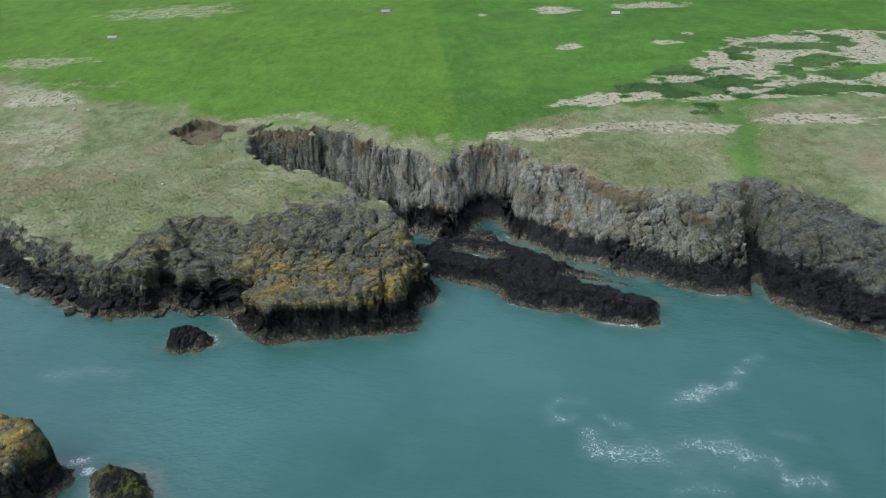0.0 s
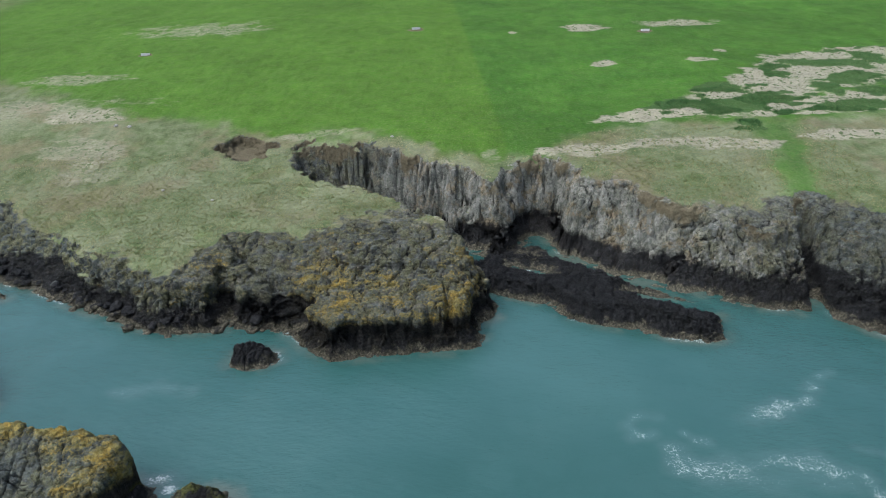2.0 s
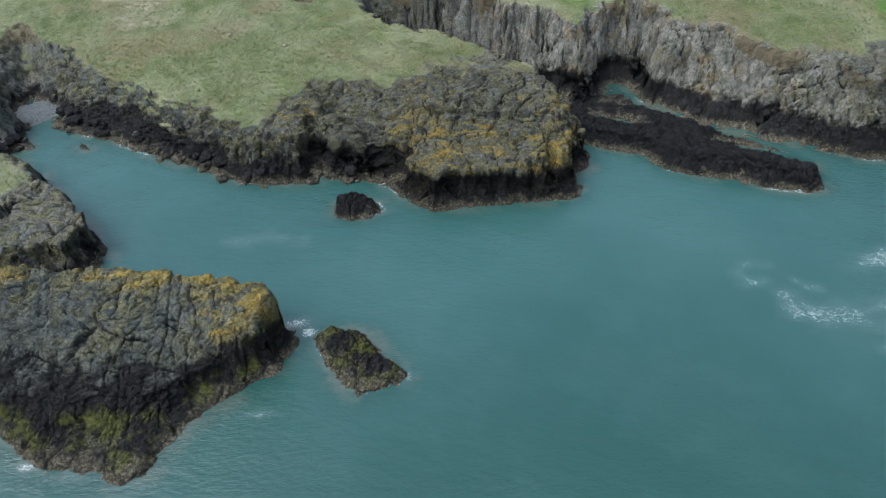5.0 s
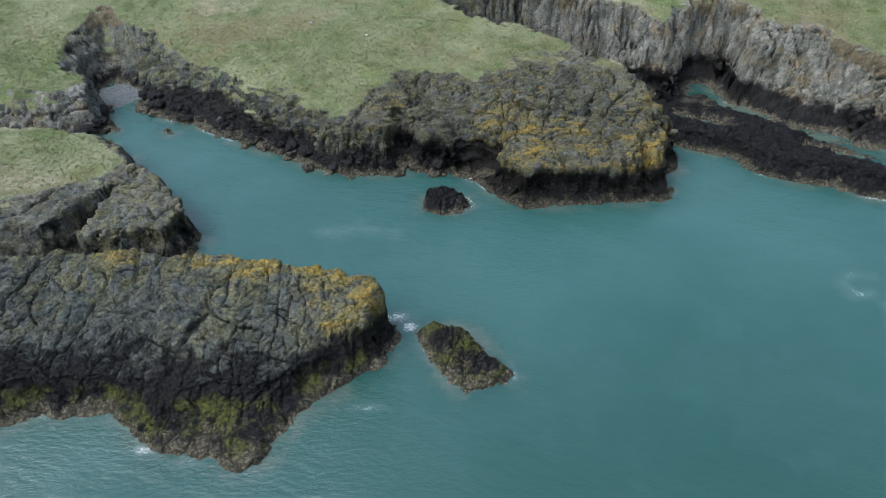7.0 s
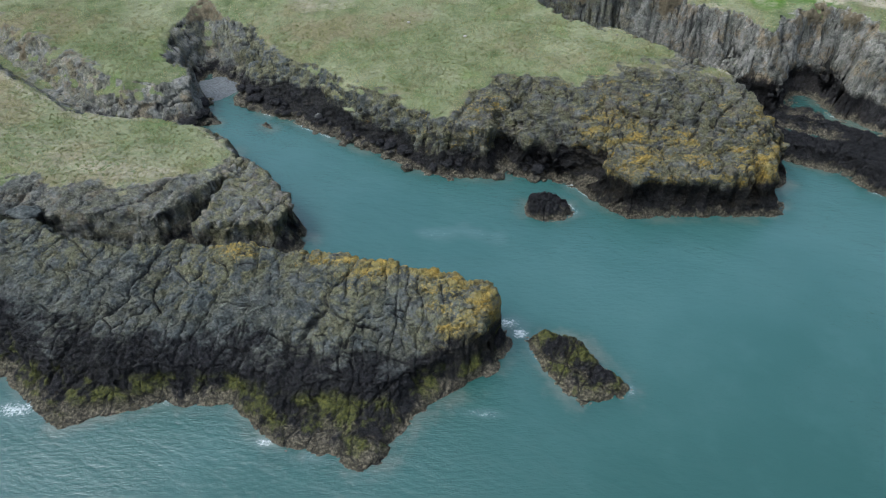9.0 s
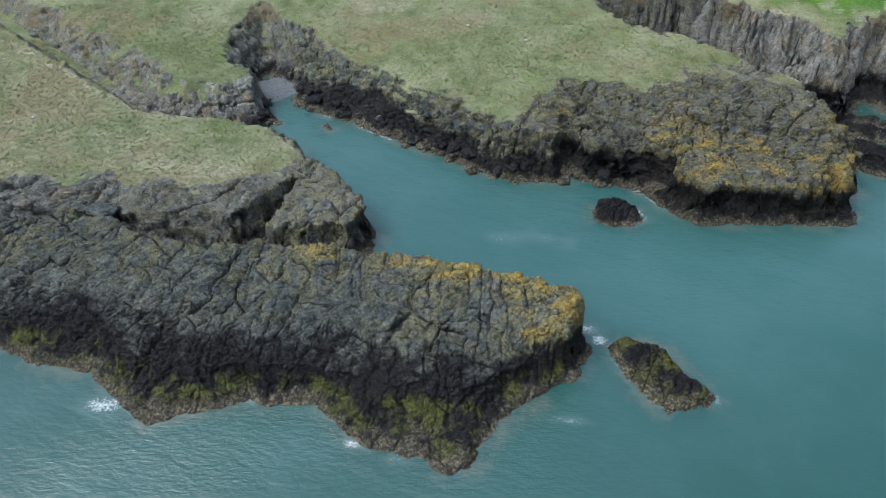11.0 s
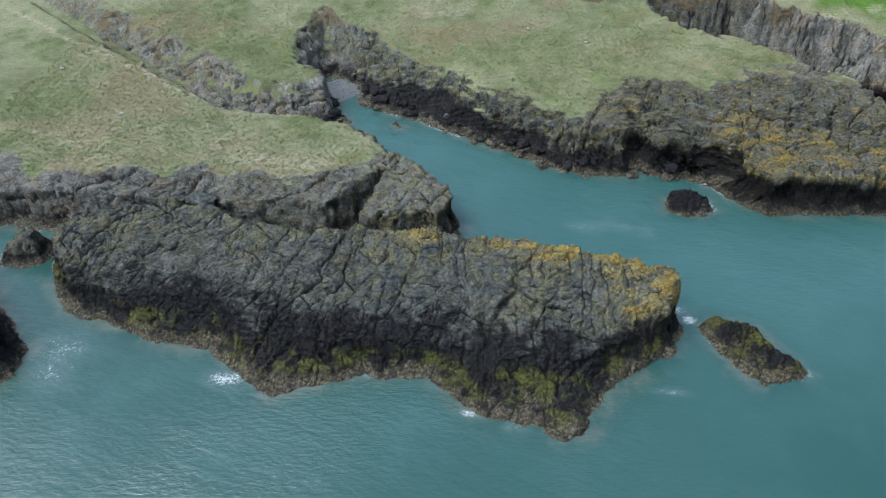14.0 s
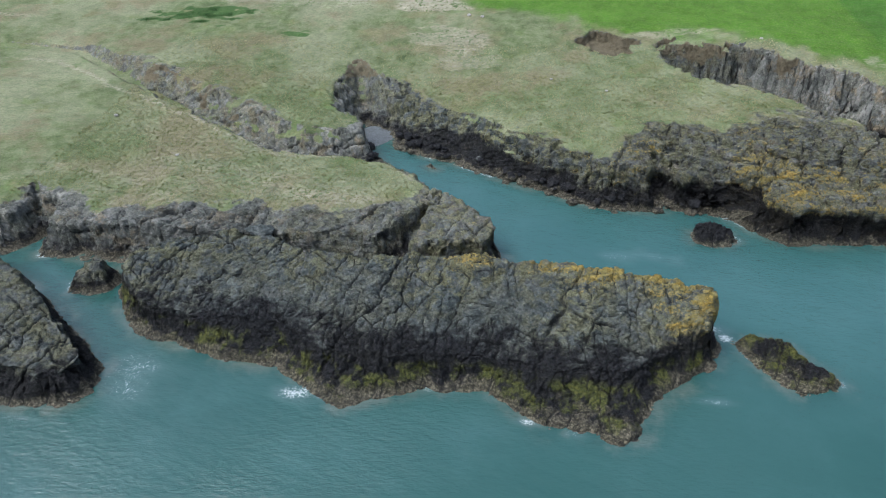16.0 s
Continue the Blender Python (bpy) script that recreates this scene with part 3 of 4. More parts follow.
rag = fbm(X / 5, Y / 5, None, 4, 61)
streaky = fbm(X / 5.5, Y / 1.9, None, 4, 63)
grass = smooth(-2.6, 2.6, D - near_mean(X, Y, GRASS_FROM) + 2.6 * rag) * (1 - smooth(0.75, 1.25, slope + 0.25 * rag)) * smooth(3.0, 5.0, Z + rag)
rocky = np.clip(1 - grass * 1.15, 0.0, 1) * smooth(-2.5, -0.5, Z)
soil = np.clip(smooth(0.66, 0.9, Z / np.maximum(TOP, 1) + 0.12 * rag) * smooth(0.5, 0.9, slope) * smooth(9, 12, TOP) * smooth(-0.6, 0.3, fbm(X / 8, Y / 8, None, 3, 29)), 0, 1) * 0.65
soil = np.maximum(soil, (1 - smooth(0.75, 1.05, PIT)) * 0.9)
grass = grass * (1 - 0.9 * (1 - smooth(0.8, 1.0, PIT)))
edge_x, edge_y = zip(*FIELD_EDGE)
ahead = Y - np.interp(X, edge_x, edge_y) + 4 * rag
green = smooth(-3, 5, ahead) * (1 - smooth(20, 45, np.abs(X + 160)) * (X < -150))
green = np.maximum(green, 0.75 * (1 - smooth(0.5, 7.5, line_distance(X, Y, [(57, 112, 0), (60, 124, 0), (64, 140, 0), (66, 155, 0)])[0] + 2 * rag)))
pale, bracken = np.zeros_like(X), np.zeros_like(X)
PALE_EAST = [(20, 139.6, 8.5, 3.2, 1), (42, 142.1, 13.5, 2.8, 1), (57.4, 140.4, 7, 3.2, 1), (84.1, 144.2, 13, 2.8, 1), (58.2, 163.9, 8.2, 7.8, 0.75), (36.9, 157.6, 4.3, 3, 1), (28.7, 156.6, 2.9, 2.3, 1), (92.3, 180.6, 16, 8.3, 0.6), (101.7, 158.5, 4.6, 4, 0.9),
             (81.4, 158.4, 7.9, 2.7, 0.7), (36.3, 196, 3.8, 2.4, 1), (62.3, 194.1, 4.4, 2.3, 1), (37.2, 230.5, 7.3, 4.4, 1), (68.6, 234.3, 12.9, 3.9, 0.7), (82.7, 195.4, 3.1, 1.9, 0.8), (71.4, 202.5, 1.9, 1.5, 0.8), (12.6, 228.3, 1.8, 1.8, 1)]
PALE_WEST = [(-102, 169.2, 11.8, 3.7, 0.7), (-116.3, 196.7, 14.2, 4.8, 0.6), (-94.4, 243, 24, 8.3, 0.55), (-90.4, 141.7, 7, 4.5, 0.5), (-42.4, 156.3, 12.2, 2, 0.5), (-10.5, 136.9, 2.7, 1.6, 0.6), (-0.2, 139.8, 2.9, 2.5, 0.45), (-95, 152.4, 10, 6.3, 0.55),
             (-137.4, 176, 49, 6.2, 0.5), (-209, 150, 14, 9, 0.4), (-138.6, 77.5, 24.7, 2.2, 0.45), (-105.8, 82.4, 7.8, 2, 0.6)]
BRACKEN = [(45.4, 162.7, 7, 5.5), (70.4, 166, 12, 8), (88, 160, 14, 5), (58, 173.3, 9, 3.5), (100, 168, 10, 5), (60, 150, 4, 6),  (-167.2, 162.6, 15.2, 5.7), (-136.6, 153.1, 4.5, 2.9)]
TROUGHS = [(-18.9, 231.4, 20), (55.5, 225.7, -5), (-104, 216.9, 10)]
for px, py, rx, ry, how in PALE_EAST + PALE_WEST:
    pale = np.maximum(pale, how * (1 - smooth(0.65, 1.3, np.hypot((X - px) / rx, (Y - py) / ry) + 0.45 * streaky)))
close = near_mean(X, Y, GRASS_FROM)
rim = np.exp(-((D - close - 1.2 + rag) / 1.0) ** 2) * (1 - smooth(3.0, 5.0, close)) * smooth(5, 7, Z)
pale = np.maximum(pale, 0.8 * rim)
bed_far, bed_z = line_distance(X, Y, GULLY_WEST)
south = Y < np.interp(X, [-230, -200, -168, -142, -122, -102], [172, 147, 128.5, 114.5, 104, 104.5])
pale = np.maximum(pale, 0.62 * np.exp(-((bed_far - 6.8 + 1.2 * rag) / 1.2) ** 2) * south * smooth(-99, -104, X))
pale = np.maximum(pale, 0.42 * (1 - smooth(0.5, 1.2, np.hypot((X + 132) / 40, (Y - 84) / 11) + 0.4 * streaky)))
stony = (1 - smooth(0.8, 2.2, bed_far + rag)) * smooth(-134, -124, X)
pale, grass = np.maximum(pale, 0.9 * stony), grass * (1 - 0.5 * stony)
flank = smooth(1.2, 2.5, bed_far) * (1 - smooth(6, 9, bed_far)) * ~south * smooth(-185, -160, X) * smooth(-0.35, 0.2, fbm(X / 7, Y / 4, None, 4, 83))
grass, soil = grass * (1 - 0.85 * flank), np.maximum(soil, 0.6 * flank * smooth(-0.2, 0.3, rag))
rocky = np.maximum(rocky, 0.7 * flank)
for px, py, turn in TROUGHS:
    soil = np.maximum(soil, 0.9 * (1 - smooth(0.6, 1.1, np.hypot((X - px) / 3.4, (Y - py) / 2.4) + 0.2 * rag)))
    grass = grass * (0.35 + 0.65 * smooth(0.6, 1.1, np.hypot((X - px) / 3.4, (Y - py) / 2.4) + 0.2 * rag))
# scrub and bare straw on the bank between the fields
SCRUB = [(24, 155), (34, 159.5), (50, 166), (66, 180), (85, 197), (110, 205), (150, 207), (150, 176), (110, 176), (80, 167), (100, 168), (150, 170), (150, 158), (95, 157), (60, 155.5), (40, 154)]
bank = smooth(-1.0, 1.4, outline_distance(X, Y, SCRUB) + 2.2 * streaky)
blotch = fbm(X / 8, Y / 4.2, None, 5, 67) - 0.1 * smooth(60, 100, X)
pale = np.maximum(pale, bank * (0.36 + 0.64 * smooth(-0.3, 0.25, blotch)))
bracken = np.maximum(bracken, bank * 0.9 * smooth(0.0, -0.3, blotch))
for px, py, rx, ry in BRACKEN:
    bracken = np.maximum(bracken, 0.8 - 0.8 * smooth(0.3, 1.3, np.hypot((X - px) / rx, (Y - py) / ry) + 0.6 * streaky))
west = smooth(-0.8, 0.8, 4.0 - 0.075 * (Y - 138) - X)
tone = near_mean(X, Y, [(24, 115, 0.9), (5, 128, 0.85), (-16, 135, 0.7), (42, 104, 0.75), (49, 102, 0.7), (50, 108, 0.6), (57, 98, 0.15), (62, 95, 0.08), (60, 106, 0.15), (70, 100, 0.1), (-34, 143, 0.3), (-20, 94, 0.32), (-30, 100, 0.35), (-50, 99, 0.3), (-70, 104, 0.1), (-80, 111, 0.0), (-92, 118, 0.0), (-102, 124, 0.0), (-108, 115, 0.75), (-114, 122, 0.7), (-84, 78, 0.35), (-110, 73, 0.45), (-130, 72, 0.5), (-147, 69, 0.6)])
lichen = near_mean(X, Y, [(-9, 94, 1.3), (-20, 93, 1.1), (-30, 92, 1.2), (-22, 98, 1.2), (-34, 99, 1.3), (-12, 100, 1.0), (-20, 105, 0.6), (-41, 101, 0.5), (-54, 102, 1.0), (-70, 106, 0.8), (-84, 113, 0.8), (-96, 121, 0.7), (24, 116, 0.25), (45, 105, 0.5), (60, 100, 0.4), (-16, 135, 0.15), (5, 128, 0.15), (-84, 80, 0.75), (-100, 78, 0.4), (-130, 72, 0.15), (-108, 115, 0.2)])
# how high the tidal black and the painted undercut shade reach
tide_shade = near_mean(X, Y, [(-20, 90, 5.4), (-40, 97, 5.0), (-50, 98, 3.6), (-58, 98, 3.2), (-70, 104, 4.0), (-90, 114, 5.0), (24, 113, 4.6), (34, 107, 4.6), (5, 126, 5.4), (-16, 134, 4.0), (45, 101, 4.2), (57, 96, 6.0), (62, 92, 6.0), (70, 92, 6.0), (-78, 78, 2.4), (-110, 70, 1.2), (-147, 67, 1.5), (-108, 115, 1.6)])
under = near_mean(X, Y, [(-20, 90, 0.8), (-10, 90, 0.5), (-42, 98, 1.3), (-56, 98, 0.6), (-70, 103, 0.5), (-90, 114, 0.2), (24, 113, 0.3), (5, 126, 1.2), (-16, 134, 0.3), (50, 100, 0.3), (-78, 78, 0.7), (-110, 70, 0.2), (-108, 115, 0.4)])
BEDDED = near_mean(X, Y, BEDS)
bumpy = grass * 0.16 * fbm(X / 1.3, Y / 1.3, None, 3, 91) * (1 - smooth(180, 260, Y))
XX, YY, ZZ, CRACK = weather(X, Y, Z + bumpy, rocky * (1 - smooth(120, 150, np.abs(X + 40))), 3, 1.0, 0.62, under, UPRIGHT, 0.65)
ground = sheet("ground", XX, YY, ZZ, LAND, Z > -3.4, grass=grass, green=green, pale=pale, bracken=bracken, west=west, tone=tone, lichen=lichen, soil=soil, tide_shade=tide_shade, bedded=BEDDED, crack=CRACK, weed=0.25)
tagged(ground, "grassy clifftop with bright green fields and grey sea cliffs", "coast", kind="structure")


# ---- rocks in the sea ----
SEA_ROCKS = []


def sea_rock(name, label, outline, spots, steep, step, seed, tone, lichen, tide_shade, weed=0.6, block=1.0, push=0.4, wobble=0.5, under=0.0, shelf=False, carve=(), axes=SLANTED, foot=0.0, category="rock", group=""):
    xs, ys = [p[0] for p in outline], [p[1] for p in outline]
    x, y = np.meshgrid(np.arange(min(xs) - 3, max(xs) + 3, step), np.arange(min(ys) - 3, max(ys) + 3, step))
    SEA_ROCKS.append(outline)
    d = outline_distance(x, y, outline)
    d = d + (wobble * fbm(x / 5, y / 5, None, 3, seed) + 0.6 * wobble * fbm(x / 1.6, y / 1.6, None, 3, seed + 4)) * smooth(-1.5, 1.0, d)
    top = spot_surface(x, y, spots) if len(spots) > 2 else np.full(x.shape, spots[0][2])
    z = rise(d, top, near_mean(x, y, steep))
    if shelf:
        z = np.interp(z + 0.5 * fbm(x / 5, y / 5, None, 3, seed + 6), [-5, 0, 2.3, 3.3, 5, 14], [-5, 0, 1.8, 3.9, 5, 14])
    z = ledges(x, y, z, 1.1, (0.08 if shelf else 0.3) * smooth(1, 2.5, z), seed)
    for line, half, slope_by in carve:
        dist, floor = line_distance(x, y, line)
        z = np.minimum(z, floor + slope_by * np.maximum(dist + 0.4 * fbm(x / 2.5, y / 2.5, None, 3, seed + 8) - half, 0))
    x2, y2, z2, crack = weather(x, y, z, smooth(-2.5, -0.5, z), seed, block, push, under, axes)
    lich = near_mean(x, y, lichen) if isinstance(lichen, list) else lichen
    tide_shade = near_mean(x, y, tide_shade) if isinstance(tide_shade, list) else tide_shade
    attrs = dict(tone=tone, lichen=lich, weed=weed, tide_shade=tide_shade, bedded=0.3, crack=crack)
    if not foot:
        return tagged(sheet(name, x2, y2, z2, ROCK, z > -2.2, **attrs), label, category, group)
    # a dry back and a tidal foot, meeting along a ragged line
    line = z - foot + 0.35 * fbm(x / 4, y / 4, None, 3, seed + 12)
    thing = new(name)
    thing.location = (sum(xs) / len(xs), sum(ys) / len(ys), 0)
    for part_name, side, look_of in (("rock_back", line, ""), ("tidal_foot", -line, "barnacled tidal foot with dark weed")):
        ob = sheet(part_name, x2 - thing.location.x, y2 - thing.location.y, z2, ROCK, z > -2.2, side, **attrs)
        ob.parent = thing
        tagged(ob, look_of)
    return tagged(thing, label, category, group)


SLAB = [(-46.0, 59.6), (-47.1, 54.3), (-52.7, 48.3), (-55.4, 46.5), (-58.1, 40.7), (-60.2, 39.1), (-64.3, 40.2), (-69.7, 40), (-73.9, 43.5), (-77.6, 45.5), (-85.6, 44.9), (-89.6, 42.9), (-94.9, 40.7), (-98.3, 42.2), (-105.1, 46.6),
        (-112.3, 46.7), (-122.7, 49.5), (-127.6, 50.7), (-132.9, 55.3), (-135.5, 60), (-135, 65), (-128, 68.5), (-120, 72.5), (-112, 71), (-106, 68), (-98, 66.5), (-90, 67), (-80, 67), (-70, 66.3), (-60, 65), (-52, 62.8), (-48, 61.5)]
SLAB_TOP = [(-134, 61, 5.8), (-126, 66, 6.1), (-117, 71, 6.2), (-107, 66.5, 6.8), (-99, 65, 7.2), (-93, 64.5, 7.6), (-86, 65, 8.6), (-78.5, 64, 9.7), (-68, 63.4, 9.8), (-59, 62, 10.5), (-54, 60.4, 9.5), (-51, 59.6, 9.2), (-48.8, 57.8, 8.3), (-52, 55, 7.2),
            (-61.6, 49.8, 4.7), (-75, 51, 5.2), (-89, 50, 5.2), (-101, 51, 4.6), (-115, 53, 4.2), (-128, 56, 4.6), (-60, 43, 1.7), (-68, 44, 2.0), (-94, 44, 1.6), (-53, 51, 2.8), (-80, 47.5, 2.8), (-108, 48.5, 2.0)]
sea_rock("rock_island", "long dark grey jointed rock slab with yellow lichen along its ridge", SLAB, SLAB_TOP,
         [(-60, 65, 3.5), (-90, 66, 3.5), (-120, 71, 3.0), (-135, 61, 3.0), (-46, 58, 6.5), (-48, 54, 3.5), (-60, 40, 0.8), (-80, 45, 1.6), (-95, 42, 0.9), (-120, 50, 1.6), (-52, 49, 0.9)], 0.14, 11, 0.06, [(-50, 59.0, 1.35), (-56, 61, 1.5), (-63, 62.3, 1.5), (-70, 63, 1.4), (-80, 64, 1.2), (-92, 65, 0.8), (-105, 66, 0.7), (-120, 69, 0.6), (-130, 64, 0.6), (-70, 59, 0.45), (-75, 56, 0.2), (-60, 56, 0.3), (-95, 58, 0.25), (-115, 60, 0.35), (-80, 48, 0.0), (-110, 50, 0.0), (-60, 47, 0.0)], [(-52, 53, 5.4), (-60, 48, 5.0), (-75, 49, 5.2), (-90, 48, 5.2), (-108, 52, 4.8), (-125, 54, 4.4), (-60, 58, 3), (-80, 60, 3), (-110, 62, 3)], 1.0, 0.82, 0.46, under=0.4, shelf=True, foot=2.1,
         carve=(([(-118, 69.5, 5.0), (-113.5, 70.2, 4.6), (-111, 69.2, 5.2)], 0.2, 1.6),))
sea_rock("rock_outcrop", "dark steep rock mass with a smooth lichen-flecked back", [(-127.7, 43.6), (-126.1, 39.5), (-129.8, 35.6), (-137.1, 35.1), (-150, 33), (-170, 34), (-182, 46), (-172, 60), (-160, 65), (-154, 62), (-140.4, 53.2), (-132.2, 47)],
         [(-131, 43.5, 4.6), (-138, 48.5, 6.3), (-149, 55, 7.5), (-158, 60, 8), (-165, 50, 8), (-150, 45, 7), (-140, 40, 4.5)], [(-140, 52, 3.0), (-127, 41, 2.6), (-140, 35, 1.4), (-170, 50, 2.5)], 0.18, 14, 0.12, 0.5, 3.4, 0.6, 1.0, 0.5, under=0.6, foot=1.8)
sea_rock("skerry", "low weed-topped skerry with a barnacled flank", [(-44.2, 59.6), (-41.7, 61.2), (-36.8, 60.1), (-34.3, 56.2), (-31.2, 53.1), (-32.7, 51.3), (-37.2, 49.8), (-40, 52.1), (-42.3, 56.2)],
         [(-42.5, 59.3, 1.0), (-39, 58.6, 2.4), (-36, 55.5, 2.2), (-33, 53, 0.9), (-38, 53, 1.1), (-40.5, 56, 1.1)], [(-37, 55, 1.2)], 0.13, 17, 0.1, 0.0, 8.0, 1.1, 0.55, 0.5, 0.5, foot=0.8)
sea_rock("tidal_rock", "small black rock joined to the slab's foot", [(-49, 61.5), (-46.2, 61), (-45.1, 58.5), (-46.2, 56.2), (-49.5, 55.5)], [(-47.5, 59, 2.3)], [(-47, 59, 2.0)], 0.13, 19, 0.1, 0.0, 8.0, 0.3, 0.5, 0.4, 0.3)
sea_rock("tidal_rock", "small dark rock standing in the water below the headland", [(-45, 85.6), (-44.4, 89.5), (-41, 91), (-37.4, 89.5), (-36.5, 87.3), (-38.4, 85.4), (-41.8, 84.4)], [(-42.5, 87.5, 3.0), (-39, 87.8, 2.2), (-41, 89.5, 2.6), (-41, 85.8, 1.6)],
         [(-41, 88, 1.8)], 0.13, 23, 0.1, 0.0, 8.0, 0.1, 0.55, 0.5, 0.35)
sea_rock("tidal_rock", "upright lichen-capped boulder at the slab's end", [(-143.2, 58.3), (-140, 58), (-136.4, 59.4), (-136, 63), (-139, 65.5), (-142, 64.5), (-144.5, 61)], [(-139, 61.5, 4.6), (-141.5, 61.5, 3.6), (-138, 63.5, 4.6), (-142.5, 59.5, 1.2)],
         [(-140, 61, 2.6)], 0.14, 27, 0.2, 0.5, 2.2, 0.2, 0.6, 0.35, 0.3, 0.4)
sea_rock("rock_reef", "long black wave-worn reef below the pale cliff", [(-6, 117), (-4.5, 108.5), (0.5, 105.8), (7.1, 103.5), (10.7, 98.2), (19.8, 94.2), (26.7, 91.4), (31.9, 90.2), (35.1, 91.3), (36.8, 99), (33.5, 103.6), (27, 107.6), (20.5, 113), (13, 119.5), (9, 127), (1, 125.5)],
         [(24.4, 97.1, 4.0), (33, 94.5, 2.8), (12, 104, 2.9), (5, 113, 2.4), (20, 106, 2.4), (30, 100.5, 2.0), (34, 97, 3.0), (16, 99, 3.0), (2, 118, 1.6), (12, 113, 2.2), (8, 121, 1.6)], [(20, 94, 1.5), (20, 110, 1.4)], 0.2, 33, 0.12, 0.1, 6.0, 0.2, 0.75, 0.75, 1.0, foot=0.9, axes=((0.52, 0.82, 0.35), (0.84, -0.5, 0.1)),
         carve=(([(3, 118, -0.3), (8, 115, -0.3)], 0.1, 0.6), ([(23, 106, -0.4), (28, 103.5, -0.9), (36, 100, -1.2)], 0.6, 0.8)))
sea_rock("tidal_rock", "small rock awash in the inlet", [(-95.5, 110.2), (-94.3, 109), (-92.8, 108), (-92.2, 108.8), (-93.8, 110.4)], [(-94, 109.3, 1.0)], [(-94, 109, 2.0)], 0.1, 37, 0.08, 0.0, 8.0, 0.0, 0.4, 0.25, 0.15)

# ---- the sea ----
sx = steps([(-3000, -200, 300, 0.9), (-200, 120, 0.5, 1), (120, 3001, 3, 1.15)])
sy = steps([(-3000, 0, 320, 0.9), (0, 130, 0.5, 1), (130, 3001, 3, 1.15)])
SX, SY = np.meshgrid(np.array(sorted(sx)), np.array(sorted(sy)))
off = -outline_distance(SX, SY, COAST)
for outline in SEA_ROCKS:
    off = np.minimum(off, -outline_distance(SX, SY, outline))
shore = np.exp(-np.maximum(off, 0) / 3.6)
STREAKS = [([(18.2, 66.3), (18.9, 62.7), (21.5, 61.7), (26.7, 62.6), (31.5, 64.2), (36.1, 63.1), (40.1, 60.9), (41.0, 57.7), (44.2, 58.1)], 1.5, 0.78),
           ([(24.5, 62.5), (28.5, 60.0), (33.0, 61.0), (38.0, 59.5)], 1.6, 0.55), ([(26.2, 56.2), (29.7, 56.9), (32.7, 56.1)], 0.8, 0.65), ([(18.6, 72.2), (15.5, 72.8), (14.2, 70.8), (14.9, 68.9), (16.4, 68.8)], 1.1, 0.75), ([(20.9, 69.2), (21.9, 67.8), (23.2, 67.3)], 0.6, 0.7),
           ([(31.8, 72.3), (33.9, 72.6), (36.5, 74.5), (38.9, 74.5), (42.3, 78.3)], 1.2, 0.85), ([(41.9, 65.9), (44.1, 65.1), (45.2, 64.5)], 0.8, 0.6), ([(44.7, 80.9), (47.2, 82.0)], 0.6, 0.65), ([(-59, 79.5), (-54.5, 80.9), (-48.3, 80.3)], 1.2, 0.6)]
WASH = [(-46.5, 62.4, 2.6, 1.4, 0.95), (-67.6, 42.0, 1.6, 1.1, 1.2), (-100.8, 42.4, 3.0, 2.0, 1.05), (-123.5, 42.5, 4.4, 6.0, 0.72), (-111.9, 47.2, 1.5, 0.7, 1.1), (-71.4, 41.3, 2, 0.9, 1.0), (-133, 33.7, 4.2, 0.8, 0.7), (-44.5, 60.6, 1.2, 1.0, 1.1), (-48, 47.8, 3, 0.7, 0.7)]
foam = 0.9 * np.exp(-np.maximum(off, 0) / 0.7) * smooth(0.1, 0.8, fbm(SX / 6, SY / 6, None, 2, 8))
ragged = 0.35 * fbm(SX / 4, SY / 3, None, 4, 12)
for line, wide, how in STREAKS:
    far, _ = line_distance(SX, SY, [(px, py, 0) for px, py in line])
    foam = np.maximum(foam, 0.95 * how * (1 - smooth(0.0, 1.5, far / (1.5 * wide) + 1.9 * ragged)))
for px, py, rx, ry, how in WASH:
    foam = np.maximum(foam, how * (1 - smooth(0.1, 1.5, np.hypot((SX - px) / rx, (SY - py) / ry) + ragged)))
sea = sheet("sea", SX, SY, 0 * SX, SEA, off > -8, shore=shore, foam=foam, sky_sheen=smooth(35, 85, SY + 6 * fbm(SX / 25, SY / 25, None, 3, 88)))
tagged(sea, "calm teal sea with thin streaks of foam", "sea", kind="structure")


# ---- loose things ----
def height_at(x, y):
    return float(land_height(np.array([[x]], float), np.array([[y]], float))[0][0, 0])


def link(name, bm, mat, parent=None, label=""):
    me = bpy.data.meshes.new(name)
    bm.to_mesh(me)
    bm.free()
    me.materials.append(mat)
    ob = new(name, me)
    ob.parent = parent
    return tagged(ob, label)


def plain(name, color, rough, other=None, scale=6.0):
    g = Graph(name)
    return g.finish(g.mix(g.step(0.35, 0.65, g.noise(scale, 5, 0.65)), color, other or tuple(c * 0.7 for c in color)), rough, g.bump(g.noise(scale * 4, 4), 0.01, 0.5))


